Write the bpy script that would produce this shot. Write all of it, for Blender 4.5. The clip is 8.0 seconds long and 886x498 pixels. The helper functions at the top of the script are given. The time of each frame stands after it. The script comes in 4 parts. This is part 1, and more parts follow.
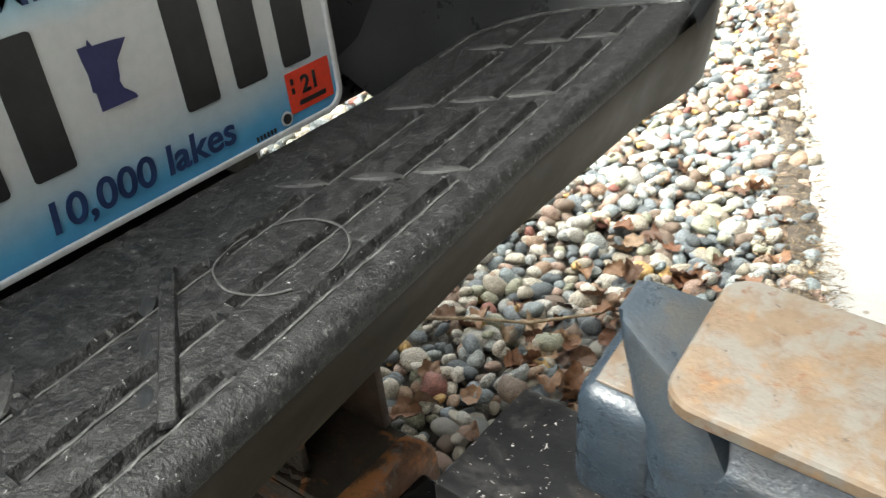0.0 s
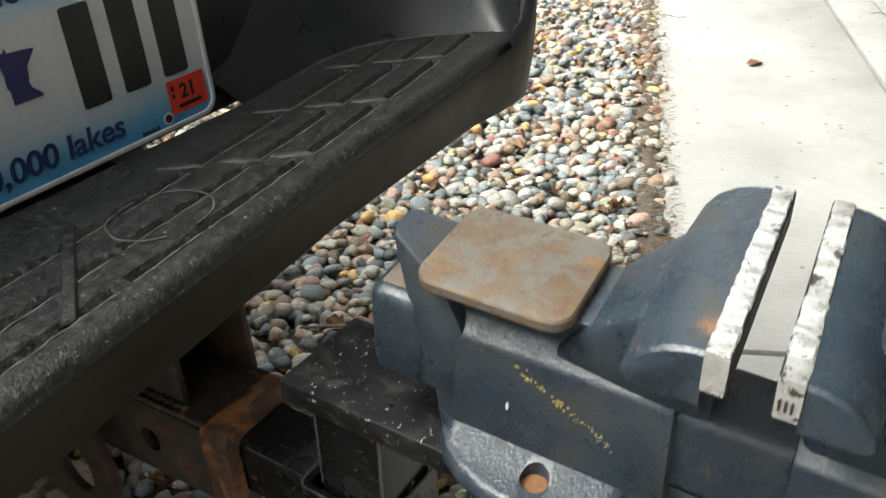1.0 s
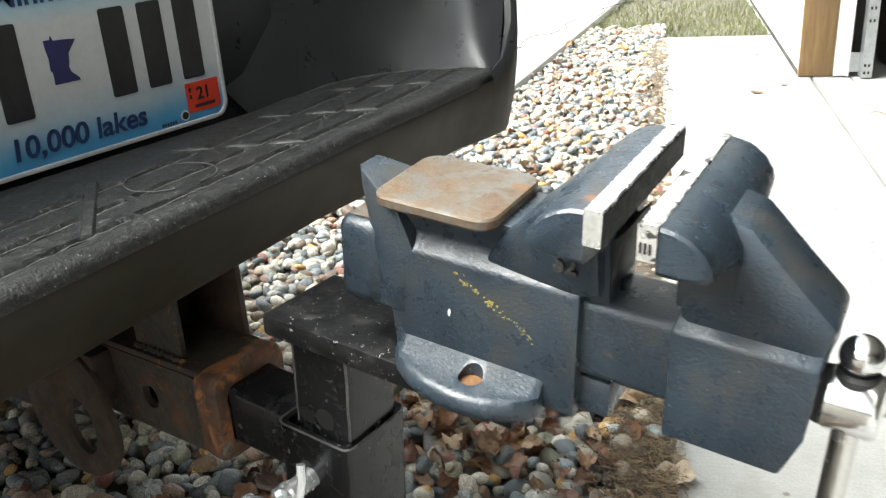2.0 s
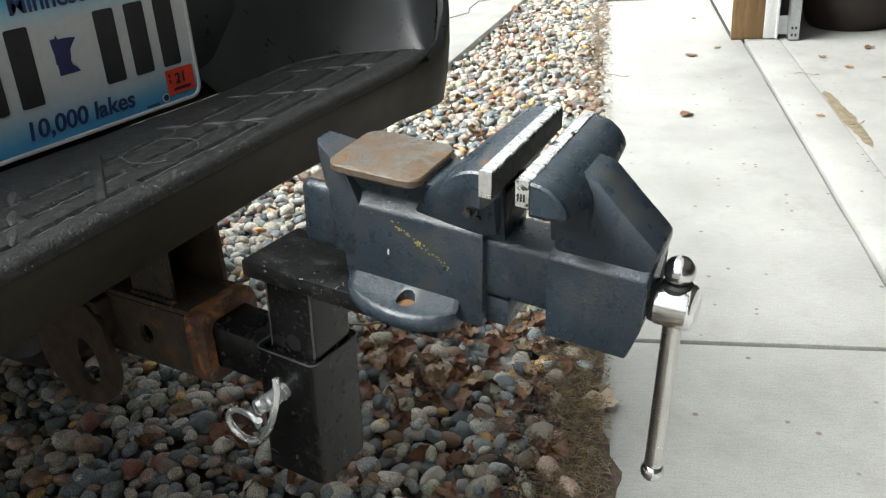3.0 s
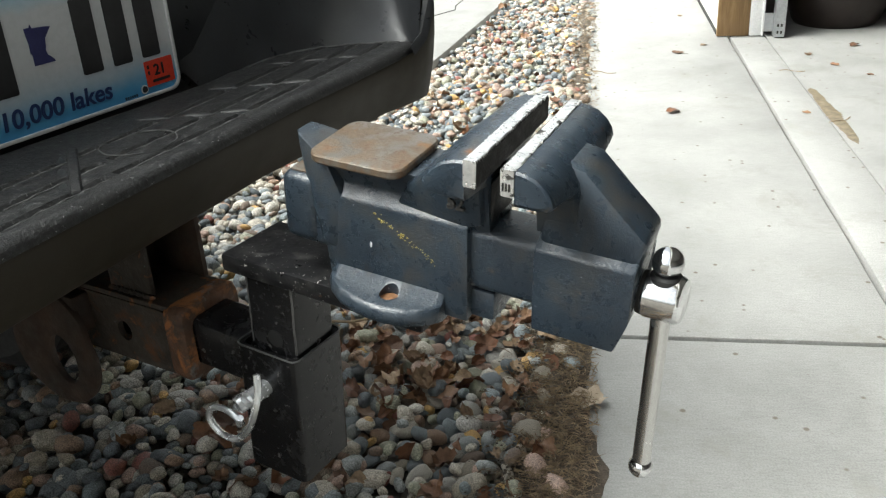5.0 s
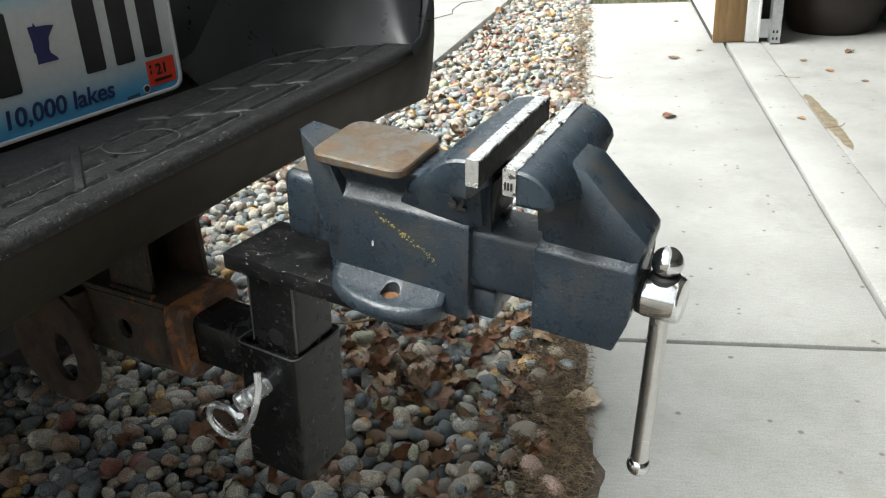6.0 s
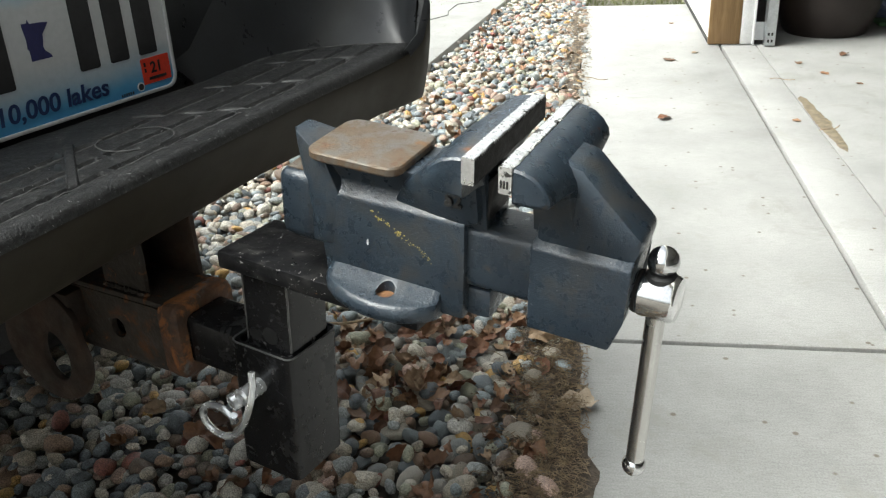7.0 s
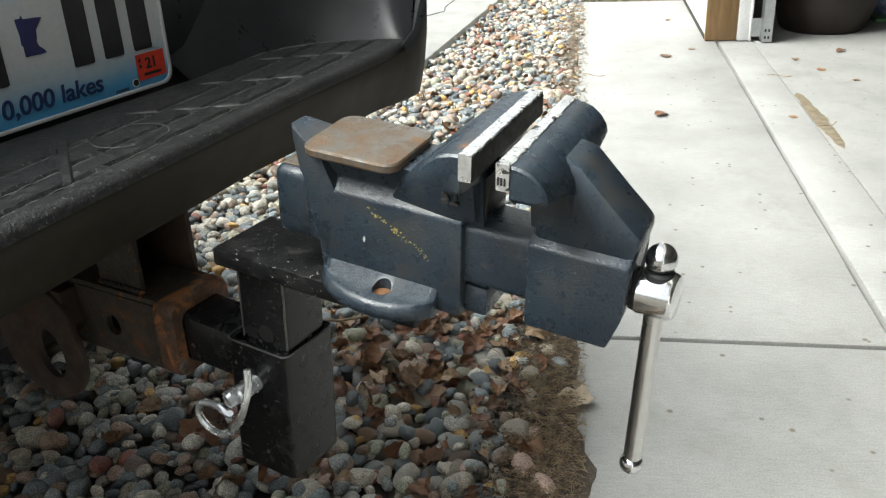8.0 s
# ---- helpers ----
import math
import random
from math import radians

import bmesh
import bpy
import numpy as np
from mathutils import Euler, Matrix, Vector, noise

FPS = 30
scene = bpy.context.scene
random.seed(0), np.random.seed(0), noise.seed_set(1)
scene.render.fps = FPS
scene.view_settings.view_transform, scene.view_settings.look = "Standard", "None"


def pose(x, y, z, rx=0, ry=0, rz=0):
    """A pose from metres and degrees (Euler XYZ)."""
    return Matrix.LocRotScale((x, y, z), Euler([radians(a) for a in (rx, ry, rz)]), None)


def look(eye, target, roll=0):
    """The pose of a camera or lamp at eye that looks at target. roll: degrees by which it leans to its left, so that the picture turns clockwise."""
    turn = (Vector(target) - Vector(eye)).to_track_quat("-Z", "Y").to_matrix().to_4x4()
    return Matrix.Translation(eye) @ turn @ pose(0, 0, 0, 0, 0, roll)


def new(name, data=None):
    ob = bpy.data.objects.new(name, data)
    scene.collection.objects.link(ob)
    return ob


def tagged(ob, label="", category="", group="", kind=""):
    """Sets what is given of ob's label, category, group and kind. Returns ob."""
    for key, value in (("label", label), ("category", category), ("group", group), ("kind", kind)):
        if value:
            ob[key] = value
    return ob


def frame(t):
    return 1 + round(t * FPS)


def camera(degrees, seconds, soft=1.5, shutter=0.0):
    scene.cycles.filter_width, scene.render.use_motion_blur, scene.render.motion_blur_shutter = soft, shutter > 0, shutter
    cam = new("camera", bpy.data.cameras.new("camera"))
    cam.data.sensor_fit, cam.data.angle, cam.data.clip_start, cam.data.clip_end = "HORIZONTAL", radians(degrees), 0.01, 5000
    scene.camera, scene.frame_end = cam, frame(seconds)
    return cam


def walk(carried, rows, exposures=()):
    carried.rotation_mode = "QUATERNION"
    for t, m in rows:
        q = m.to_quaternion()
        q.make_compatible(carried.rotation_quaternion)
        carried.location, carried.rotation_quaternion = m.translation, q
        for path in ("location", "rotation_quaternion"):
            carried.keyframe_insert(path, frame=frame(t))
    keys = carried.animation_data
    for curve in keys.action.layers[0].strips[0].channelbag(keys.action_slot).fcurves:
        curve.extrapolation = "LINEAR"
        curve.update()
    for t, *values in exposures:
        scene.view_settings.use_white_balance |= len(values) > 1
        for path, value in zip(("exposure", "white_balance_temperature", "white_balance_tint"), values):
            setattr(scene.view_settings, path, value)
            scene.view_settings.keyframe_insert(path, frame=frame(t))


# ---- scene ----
cam = camera(53.5, 8.0, 1.2, 0.3)
PATH = [
    (0, (0.038, -0.204, 0.885), (-1.099, 1.058, -0.171), -7.3),
    (0.2, (0.056, -0.225, 0.895), (-1.04, 1.099, -0.127), -5.9),
    (0.5, (0.101, -0.263, 0.925), (-0.888, 1.163, -0.07), -2.6),
    (0.7, (0.132, -0.28, 0.939), (-0.779, 1.184, -0.075), -1.8),
    (1, (0.165, -0.291, 0.907), (-0.834, 1.13, -0.084), -4.9),
    (1.2, (0.174, -0.29, 0.871), (-0.9, 1.132, -0.037), -6.0),
    (1.5, (0.197, -0.309, 0.813), (-0.924, 1.132, -0.003), -4.9),
    (1.7, (0.22, -0.325, 0.823), (-0.902, 1.149, 0.069), -4.1),
    (2.8, (0.356, -0.493, 0.906), (-0.63, 1.031, 0.068), -3.4),
    (3, (0.362, -0.487, 0.905), (-0.632, 1.026, 0.056), -4.0),
    (3.5, (0.367, -0.483, 0.901), (-0.625, 1.024, 0.036), -4.3),
    (4, (0.365, -0.479, 0.898), (-0.623, 1.033, 0.04), -4.4),
    (4.5, (0.36, -0.474, 0.895), (-0.617, 1.047, 0.039), -4.1),
    (6, (0.357, -0.485, 0.894), (-0.603, 1.052, 0.048), -3.2),
    (6.5, (0.357, -0.484, 0.892), (-0.596, 1.058, 0.047), -2.9),
    (7, (0.356, -0.484, 0.891), (-0.595, 1.06, 0.048), -2.9),
    (7.5, (0.356, -0.482, 0.891), (-0.585, 1.066, 0.044), -2.6),
    (8, (0.354, -0.481, 0.89), (-0.589, 1.064, 0.039), -2.8),
]
BASE = 2.16
EXPOSURES = [(t, BASE + e, k, 4) for t, e, k in ((0.0, 0.95, 6600), (0.3, 0.40, 6600), (0.5, 0.14, 6600), (1.0, 0.12, 6600), (1.5, 0.72, 6550), (1.7, 0.85, 6500), (2.8, 0.08, 6350), (3.5, 0.0, 6350), (8.0, 0.0, 6350))]
walk(cam, [(t, look(eye, target, roll)) for t, eye, target, roll in PATH], EXPOSURES)

# ---- light: overcast sky with a broad, weak sun ----
world = bpy.data.worlds.new("sky")
scene.world = world
world.use_nodes = True
wn = world.node_tree.nodes
sky = wn.new("ShaderNodeTexSky")
sky.sky_type = "NISHITA"
sky.sun_disc = False
sky.sun_elevation = radians(52)
sky.sun_rotation = radians(-128)
sky.dust_density = 6.0
sky.air_density = 1.0
sky.ozone_density = 1.0
grey = wn.new("ShaderNodeHueSaturation")          # thin cloud takes the blue out of the sky
grey.inputs["Saturation"].default_value = 0.18
wn["Background"].inputs[1].default_value = 0.080
world.node_tree.links.new(sky.outputs[0], grey.inputs["Color"])
world.node_tree.links.new(grey.outputs[0], wn["Background"].inputs[0])
sun_data = bpy.data.lights.new("sun", "SUN")
sun_data.energy = 1.15
sun_data.angle = radians(35)
sun_data.color = (1.0, 0.97, 0.92)
sun = new("sun", sun_data)
sun.matrix_world = look((-2.3, -1.8, 4.4), (0, 0, 0))


# ---- materials ----
def nodes_of(name):
    m = bpy.data.materials.new(name)
    m.use_nodes = True
    nt = m.node_tree
    return m, nt, nt.nodes, nt.links, nt.nodes["Principled BSDF"]


def ramp(nt, fac, stops, interp="LINEAR"):
    r = nt.nodes.new("ShaderNodeValToRGB")
    r.color_ramp.interpolation = interp
    while len(r.color_ramp.elements) < len(stops):
        r.color_ramp.elements.new(0.5)
    for e, (p, c) in zip(r.color_ramp.elements, stops):
        e.position, e.color = p, (*c, 1)
    nt.links.new(fac, r.inputs[0])
    return r.outputs[0]


def noise_of(nt, co, scale, detail=4.0, rough=0.6, distort=0.0):
    n = nt.nodes.new("ShaderNodeTexNoise")
    n.inputs["Scale"].default_value = scale
    n.inputs["Detail"].default_value = detail
    n.inputs["Roughness"].default_value = rough
    n.inputs["Distortion"].default_value = distort
    nt.links.new(co, n.inputs["Vector"])
    return n.outputs["Fac"]


def mixed(nt, fac, a, b, kind="MIX"):
    n = nt.nodes.new("ShaderNodeMix")
    n.data_type, n.blend_type = "RGBA", kind
    for sock, v in ((n.inputs[0], fac), (n.inputs[6], a), (n.inputs[7], b)):
        if isinstance(v, (int, float)):
            sock.default_value = v
        elif isinstance(v, tuple):
            sock.default_value = (*v, 1)
        else:
            nt.links.new(v, sock)
    return n.outputs[2]


def step_of(nt, val, lo, hi):
    n = nt.nodes.new("ShaderNodeMapRange")
    n.inputs[1].default_value, n.inputs[2].default_value = lo, hi
    nt.links.new(val, n.inputs[0])
    return n.outputs[0]


def bumped(nt, b, height, strength, distance):
    n = nt.nodes.new("ShaderNodeBump")
    n.inputs["Strength"].default_value = strength
    n.inputs["Distance"].default_value = distance
    nt.links.new(height, n.inputs["Height"])
    nt.links.new(n.outputs[0], b.inputs["Normal"])


def surf(name, c1, c2, scale=30.0, rough=(0.5, 0.7), metal=0.0, bump=0.3, bump_scale=400.0, dist=0.001, patches=(), coat=0.0):
    """Two-tone surface with grain; patches: (colour, scale, low, high, roughness, metal) laid over one another."""
    m, nt, nn, ln, b = nodes_of(name)
    co = nn.new("ShaderNodeTexCoord").outputs["Object"]
    big, fine = noise_of(nt, co, scale, 5), noise_of(nt, co, bump_scale, 3)
    col = ramp(nt, big, [(0.3, c1), (0.7, c2)])
    col = mixed(nt, 0.25, col, ramp(nt, fine, [(0.3, (0.25,) * 3), (0.7, (1.0,) * 3)]), "MULTIPLY")
    ro = nn.new("ShaderNodeMapRange")
    ro.inputs[1].default_value, ro.inputs[2].default_value = 0.3, 0.7
    ro.inputs[3].default_value, ro.inputs[4].default_value = rough
    ln.new(noise_of(nt, co, scale * 2.3, 4), ro.inputs[0])
    rv = ro.outputs[0]
    mv = None
    for i, (pc, ps, lo, hi, pr, pm) in enumerate(patches):
        f = step_of(nt, noise_of(nt, co, ps, 6, 0.65, 0.4), lo, hi)
        col = mixed(nt, f, col, pc)
        r2 = nn.new("ShaderNodeMix")
        ln.new(f, r2.inputs[0]); ln.new(rv, r2.inputs[2]); r2.inputs[3].default_value = pr
        rv = r2.outputs[0]
        m2 = nn.new("ShaderNodeMix")
        ln.new(f, m2.inputs[0])
        if mv is None:
            m2.inputs[2].default_value = metal
        else:
            ln.new(mv, m2.inputs[2])
        m2.inputs[3].default_value = pm
        mv = m2.outputs[0]
    ln.new(col, b.inputs["Base Color"])
    ln.new(rv, b.inputs["Roughness"])
    if mv is None:
        b.inputs["Metallic"].default_value = metal
    else:
        ln.new(mv, b.inputs["Metallic"])
    b.inputs["Coat Weight"].default_value = coat
    if bump:
        bumped(nt, b, fine, bump, dist)
    return m


vise_paint = surf("vise_paint", (0.0165, 0.0255, 0.0375), (0.031, 0.0435, 0.0565), 34, (0.22, 0.36), 0, 0.58, 560, 0.0008,
                  [((0.040, 0.040, 0.038), 17, 0.53, 0.68, 0.45, 0), ((0.060, 0.048, 0.036), 60, 0.64, 0.73, 0.75, 0), ((0.020, 0.024, 0.030), 90, 0.60, 0.66, 0.5, 0), ((0.22, 0.23, 0.24), 190, 0.69, 0.73, 0.5, 0.2), ((0.15, 0.07, 0.032), 26, 0.675, 0.73, 0.85, 0)])
vise_dark = surf("vise_near_black", (0.008, 0.008, 0.008), (0.020, 0.018, 0.016), 60, (0.5, 0.8), 0, 0.5, 500)
rust_plate = surf("anvil_rust", (0.092, 0.060, 0.035), (0.150, 0.110, 0.072), 44, (0.42, 0.68), 0.1, 0.6, 340, 0.0008,
                  [((0.140, 0.128, 0.112), 60, 0.46, 0.60, 0.38, 0.35), ((0.165, 0.088, 0.036), 40, 0.56, 0.66, 0.75, 0), ((0.10, 0.052, 0.027), 110, 0.57, 0.66, 0.8, 0), ((0.035, 0.026, 0.02), 230, 0.65, 0.70, 0.8, 0)])
rust_hitch = surf("hitch_rust", (0.022, 0.019, 0.016), (0.044, 0.034, 0.026), 26, (0.5, 0.8), 0.1, 0.7, 260, 0.0014,
                  [((0.120, 0.050, 0.021), 22, 0.54, 0.66, 0.9, 0), ((0.24, 0.095, 0.034), 60, 0.60, 0.70, 0.9, 0), ((0.15, 0.21, 0.21), 50, 0.67, 0.74, 0.4, 0.5)])
collar_rust = surf("collar_rust", (0.040, 0.029, 0.022), (0.130, 0.056, 0.026), 40, (0.5, 0.85), 0.1, 0.8, 240, 0.0014,
                   [((0.26, 0.105, 0.036), 34, 0.54, 0.62, 0.9, 0), ((0.16, 0.165, 0.16), 30, 0.58, 0.68, 0.45, 0.5)])
rust_dark = surf("chain_plate_rust", (0.020, 0.014, 0.010), (0.052, 0.028, 0.017), 30, (0.6, 0.9), 0.1, 0.5, 300)
jaw_steel = surf("jaw_steel", (0.66, 0.66, 0.65), (0.90, 0.895, 0.88), 70, (0.22, 0.40), 0.80, 0.7, 260, 0.0010,
                 [((0.03, 0.027, 0.024), 110, 0.575, 0.61, 0.6, 0.2), ((0.34, 0.24, 0.14), 60, 0.66, 0.74, 0.6, 0.3)])
chrome = surf("chrome", (0.72, 0.72, 0.73), (0.8, 0.8, 0.8), 40, (0.06, 0.14), 1.0, 0.04, 500)
steel_bar = surf("brushed_steel", (0.60, 0.59, 0.57), (0.68, 0.67, 0.65), 30, (0.2, 0.28), 1.0, 0.0, 600)
zinc = surf("zinc", (0.70, 0.72, 0.74), (0.84, 0.85, 0.86), 60, (0.18, 0.3), 0.7, 0.1, 500)
black_rubber = surf("black_rubber", (0.012, 0.012, 0.012), (0.022, 0.022, 0.022), 80, (0.5, 0.7), 0, 0.2, 600)
black_paint = surf("mount_black_paint", (0.006, 0.006, 0.0065), (0.012, 0.012, 0.013), 40, (0.16, 0.30), 0, 0.3, 260, 0.0006,
                   [((0.12, 0.115, 0.11), 90, 0.62, 0.70, 0.7, 0), ((0.020, 0.020, 0.020), 26, 0.56, 0.72, 0.5, 0)])
table_paint = surf("table_black_paint", (0.006, 0.006, 0.0065), (0.013, 0.013, 0.014), 40, (0.26, 0.5), 0, 0.3, 260, 0.0006,
                   [((0.030, 0.029, 0.028), 35, 0.52, 0.66, 0.6, 0), ((0.36, 0.35, 0.33), 260, 0.635, 0.675, 0.75, 0), ((0.22, 0.13, 0.06), 70, 0.66, 0.70, 0.8, 0)])
table_paint.node_tree.nodes["Principled BSDF"].inputs["Specular IOR Level"].default_value = 0.14
black_paint.node_tree.nodes["Principled BSDF"].inputs["Specular IOR Level"].default_value = 0.35
pad_rubber = surf("step_pad_rubber", (0.007, 0.007, 0.0075), (0.014, 0.014, 0.0142), 60, (0.38, 0.55), 0, 0.9, 420, 0.0012,
                  [((0.034, 0.034, 0.034), 170, 0.45, 0.62, 0.65, 0), ((0.11, 0.109, 0.107), 190, 0.60, 0.69, 0.7, 0), ((0.30, 0.298, 0.295), 320, 0.65, 0.69, 0.7, 0), ((0.36, 0.36, 0.355), 120, 0.70, 0.735, 0.7, 0)])
rib_rubber = surf("rib_rubber", (0.030, 0.030, 0.030), (0.075, 0.074, 0.072), 50, (0.42, 0.58), 0, 0.6, 420, 0.001, [((0.30, 0.298, 0.29), 160, 0.62, 0.70, 0.7, 0)])
tan_paint = surf("bumper_paint", (0.0230, 0.0188, 0.0115), (0.0300, 0.0245, 0.0152), 12, (0.52, 0.64), 0.0, 0.06, 900, 0.0003)
tan_paint.node_tree.nodes["Principled BSDF"].inputs["Specular IOR Level"].default_value = 0.25
recess_plastic = surf("recess_plastic", (0.020, 0.021, 0.023), (0.034, 0.036, 0.039), 18, (0.26, 0.38), 0, 0.25, 600, 0.0006)
body_paint = surf("body_paint", (0.10, 0.09, 0.07), (0.12, 0.105, 0.085), 3, (0.25, 0.3), 0.5, 0.0, 300, coat=0.5)
tyre_rubber = surf("tyre_rubber", (0.015, 0.015, 0.015), (0.03, 0.03, 0.03), 30, (0.7, 0.9), 0, 0.4, 200)
under_dark = surf("underbody", (0.022, 0.021, 0.020), (0.042, 0.039, 0.035), 8, (0.7, 0.9), 0, 0.3, 100)
soil = surf("soil", (0.085, 0.075, 0.062), (0.15, 0.135, 0.112), 9, (0.85, 0.95), 0, 0.9, 120, 0.006,
            [((0.12, 0.09, 0.055), 70, 0.6, 0.7, 0.9, 0)])
dirt_mat = surf("mulch_dirt", (0.060, 0.048, 0.037), (0.130, 0.105, 0.080), 60, (0.85, 0.95), 0, 1.0, 260, 0.004,
                [((0.060, 0.046, 0.034), 120, 0.55, 0.66, 0.9, 0), ((0.24, 0.19, 0.125), 300, 0.64, 0.70, 0.9, 0)])
white_paint = surf("white_trim_paint", (0.72, 0.72, 0.71), (0.80, 0.80, 0.79), 12, (0.4, 0.55), 0, 0.1, 200, 0.0005,
                   [((0.3, 0.27, 0.23), 26, 0.72, 0.8, 0.7, 0)])
siding = surf("garage_siding", (0.60, 0.60, 0.55), (0.68, 0.68, 0.63), 5, (0.5, 0.7), 0, 0.2, 150)
gyps = surf("garage_wall", (0.42, 0.41, 0.39), (0.50, 0.49, 0.47), 3, (0.8, 0.9), 0, 0.1, 120)
galv = surf("galvanised_track", (0.45, 0.47, 0.48), (0.6, 0.62, 0.63), 30, (0.3, 0.45), 0.9, 0.1, 200)
pot_glaze = surf("planter_glaze", (0.014, 0.009, 0.007), (0.024, 0.015, 0.011), 9, (0.45, 0.6), 0, 0.2, 120)
bag_plastic = surf("bag_plastic", (0.03, 0.07, 0.22), (0.55, 0.58, 0.62), 14, (0.3, 0.4), 0, 0.3, 60)
green_plastic = surf("green_plastic", (0.05, 0.16, 0.05), (0.08, 0.22, 0.07), 14, (0.4, 0.5), 0, 0.2, 100)
plate_frame = surf("plate_metal", (0.52, 0.53, 0.54), (0.6, 0.61, 0.62), 40, (0.35, 0.5), 0.3, 0.05, 300)
ink_black = surf("ink_black", (0.010, 0.010, 0.011), (0.018, 0.018, 0.02), 60, (0.35, 0.5), 0, 0.05, 300)
ink_blue = surf("ink_blue", (0.012, 0.014, 0.075), (0.018, 0.02, 0.10), 60, (0.35, 0.5), 0, 0.05, 300)
ink_navy = surf("ink_navy", (0.010, 0.025, 0.09), (0.014, 0.035, 0.12), 60, (0.35, 0.5), 0, 0.05, 300)
sticker_red = surf("sticker_red", (0.55, 0.035, 0.015), (0.66, 0.05, 0.02), 60, (0.4, 0.5), 0, 0.05, 300)
white_dab = surf("white_dab", (0.55, 0.56, 0.58), (0.7, 0.7, 0.7), 90, (0.5, 0.6), 0, 0.1, 300)
yellow_ink = surf("yellow_ink", (0.26, 0.215, 0.06), (0.38, 0.31, 0.085), 300, (0.6, 0.7), 0, 0.1, 300)
straw = surf("straw", (0.085, 0.060, 0.040), (0.36, 0.27, 0.165), 60, (0.8, 0.9), 0, 0.1, 300)
grass_mat = surf("grass", (0.055, 0.075, 0.02), (0.16, 0.16, 0.06), 9, (0.7, 0.8), 0, 0.1, 300)
stain_brown = surf("leaf_stain", (0.110, 0.086, 0.054), (0.20, 0.165, 0.110), 40, (0.8, 0.9), 0, 0.1, 200)


def wood_material():
    m, nt, nn, ln, b = nodes_of("jamb_wood")
    co = nn.new("ShaderNodeTexCoord").outputs["Object"]
    mp = nn.new("ShaderNodeMapping")
    mp.inputs["Scale"].default_value = (1, 1, 0.08)
    ln.new(co, mp.inputs[0])
    g = noise_of(nt, mp.outputs[0], 60, 6, 0.6, 0.8)
    col = ramp(nt, g, [(0.3, (0.135, 0.078, 0.030)), (0.55, (0.215, 0.130, 0.052)), (0.75, (0.27, 0.175, 0.078))])
    col = mixed(nt, step_of(nt, noise_of(nt, co, 5, 4), 0.5, 0.7), col, (0.20, 0.12, 0.06))
    ln.new(col, b.inputs["Base Color"])
    b.inputs["Roughness"].default_value = 0.6
    bumped(nt, b, g, 0.2, 0.001)
    return m


def concrete_material(name, tone=1.0):
    m, nt, nn, ln, b = nodes_of(name)
    co = nn.new("ShaderNodeTexCoord").outputs["Object"]
    mp = nn.new("ShaderNodeMapping")
    mp.inputs["Scale"].default_value = (2.2, 13, 1)
    ln.new(co, mp.inputs[0])
    broad, broom = noise_of(nt, co, 2.2, 5, 0.6), noise_of(nt, mp.outputs[0], 16, 4, 0.6, 0.3)
    grit = noise_of(nt, co, 300, 4)
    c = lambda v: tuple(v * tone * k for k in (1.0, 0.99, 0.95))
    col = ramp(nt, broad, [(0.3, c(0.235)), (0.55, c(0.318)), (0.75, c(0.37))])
    col = mixed(nt, 0.30, col, ramp(nt, broom, [(0.35, (0.66,) * 3), (0.6, (1,) * 3)]), "MULTIPLY")
    col = mixed(nt, 0.42, col, ramp(nt, grit, [(0.35, (0.5,) * 3), (0.6, (1,) * 3)]), "MULTIPLY")
    stain = step_of(nt, noise_of(nt, co, 5, 7, 0.75, 0.6), 0.54, 0.74)
    col = mixed(nt, stain, col, (0.215 * tone, 0.21 * tone, 0.19 * tone))
    v = nn.new("ShaderNodeTexVoronoi")
    v.inputs["Scale"].default_value = 26
    ln.new(co, v.inputs["Vector"])
    lone = step_of(nt, v.outputs["Distance"], 0.16, 0.09)
    pick = nn.new("ShaderNodeMath")
    pick.operation = "GREATER_THAN"
    pick.inputs[1].default_value = 0.72
    sep = nn.new("ShaderNodeSeparateColor")
    ln.new(v.outputs["Color"], sep.inputs[0])
    ln.new(sep.outputs[0], pick.inputs[0])
    both = nn.new("ShaderNodeMath")
    both.operation = "MULTIPLY"
    ln.new(lone, both.inputs[0]); ln.new(pick.outputs[0], both.inputs[1])
    col = mixed(nt, both.outputs[0], col, (0.13, 0.11, 0.09))
    ln.new(col, b.inputs["Base Color"])
    b.inputs["Roughness"].default_value = 0.85
    h = nn.new("ShaderNodeMath")
    h.operation = "ADD"
    ln.new(grit, h.inputs[0]); ln.new(broom, h.inputs[1])
    bumped(nt, b, h.outputs[0], 0.35, 0.0012)
    return m


STONES = [(0.00, (0.168, 0.193, 0.211)), (0.11, (0.302, 0.323, 0.319)), (0.20, (0.437, 0.426, 0.392)), (0.29, (0.336, 0.300, 0.241)), (0.37, (0.093, 0.110, 0.121)),
          (0.46, (0.224, 0.263, 0.278)), (0.54, (0.493, 0.454, 0.381)), (0.62, (0.286, 0.193, 0.132)), (0.69, (0.560, 0.532, 0.470)), (0.76, (0.168, 0.121, 0.090)),
          (0.82, (0.386, 0.274, 0.222)), (0.89, (0.325, 0.330, 0.252)), (0.945, (0.560, 0.358, 0.134)), (0.975, (0.246, 0.096, 0.074))]


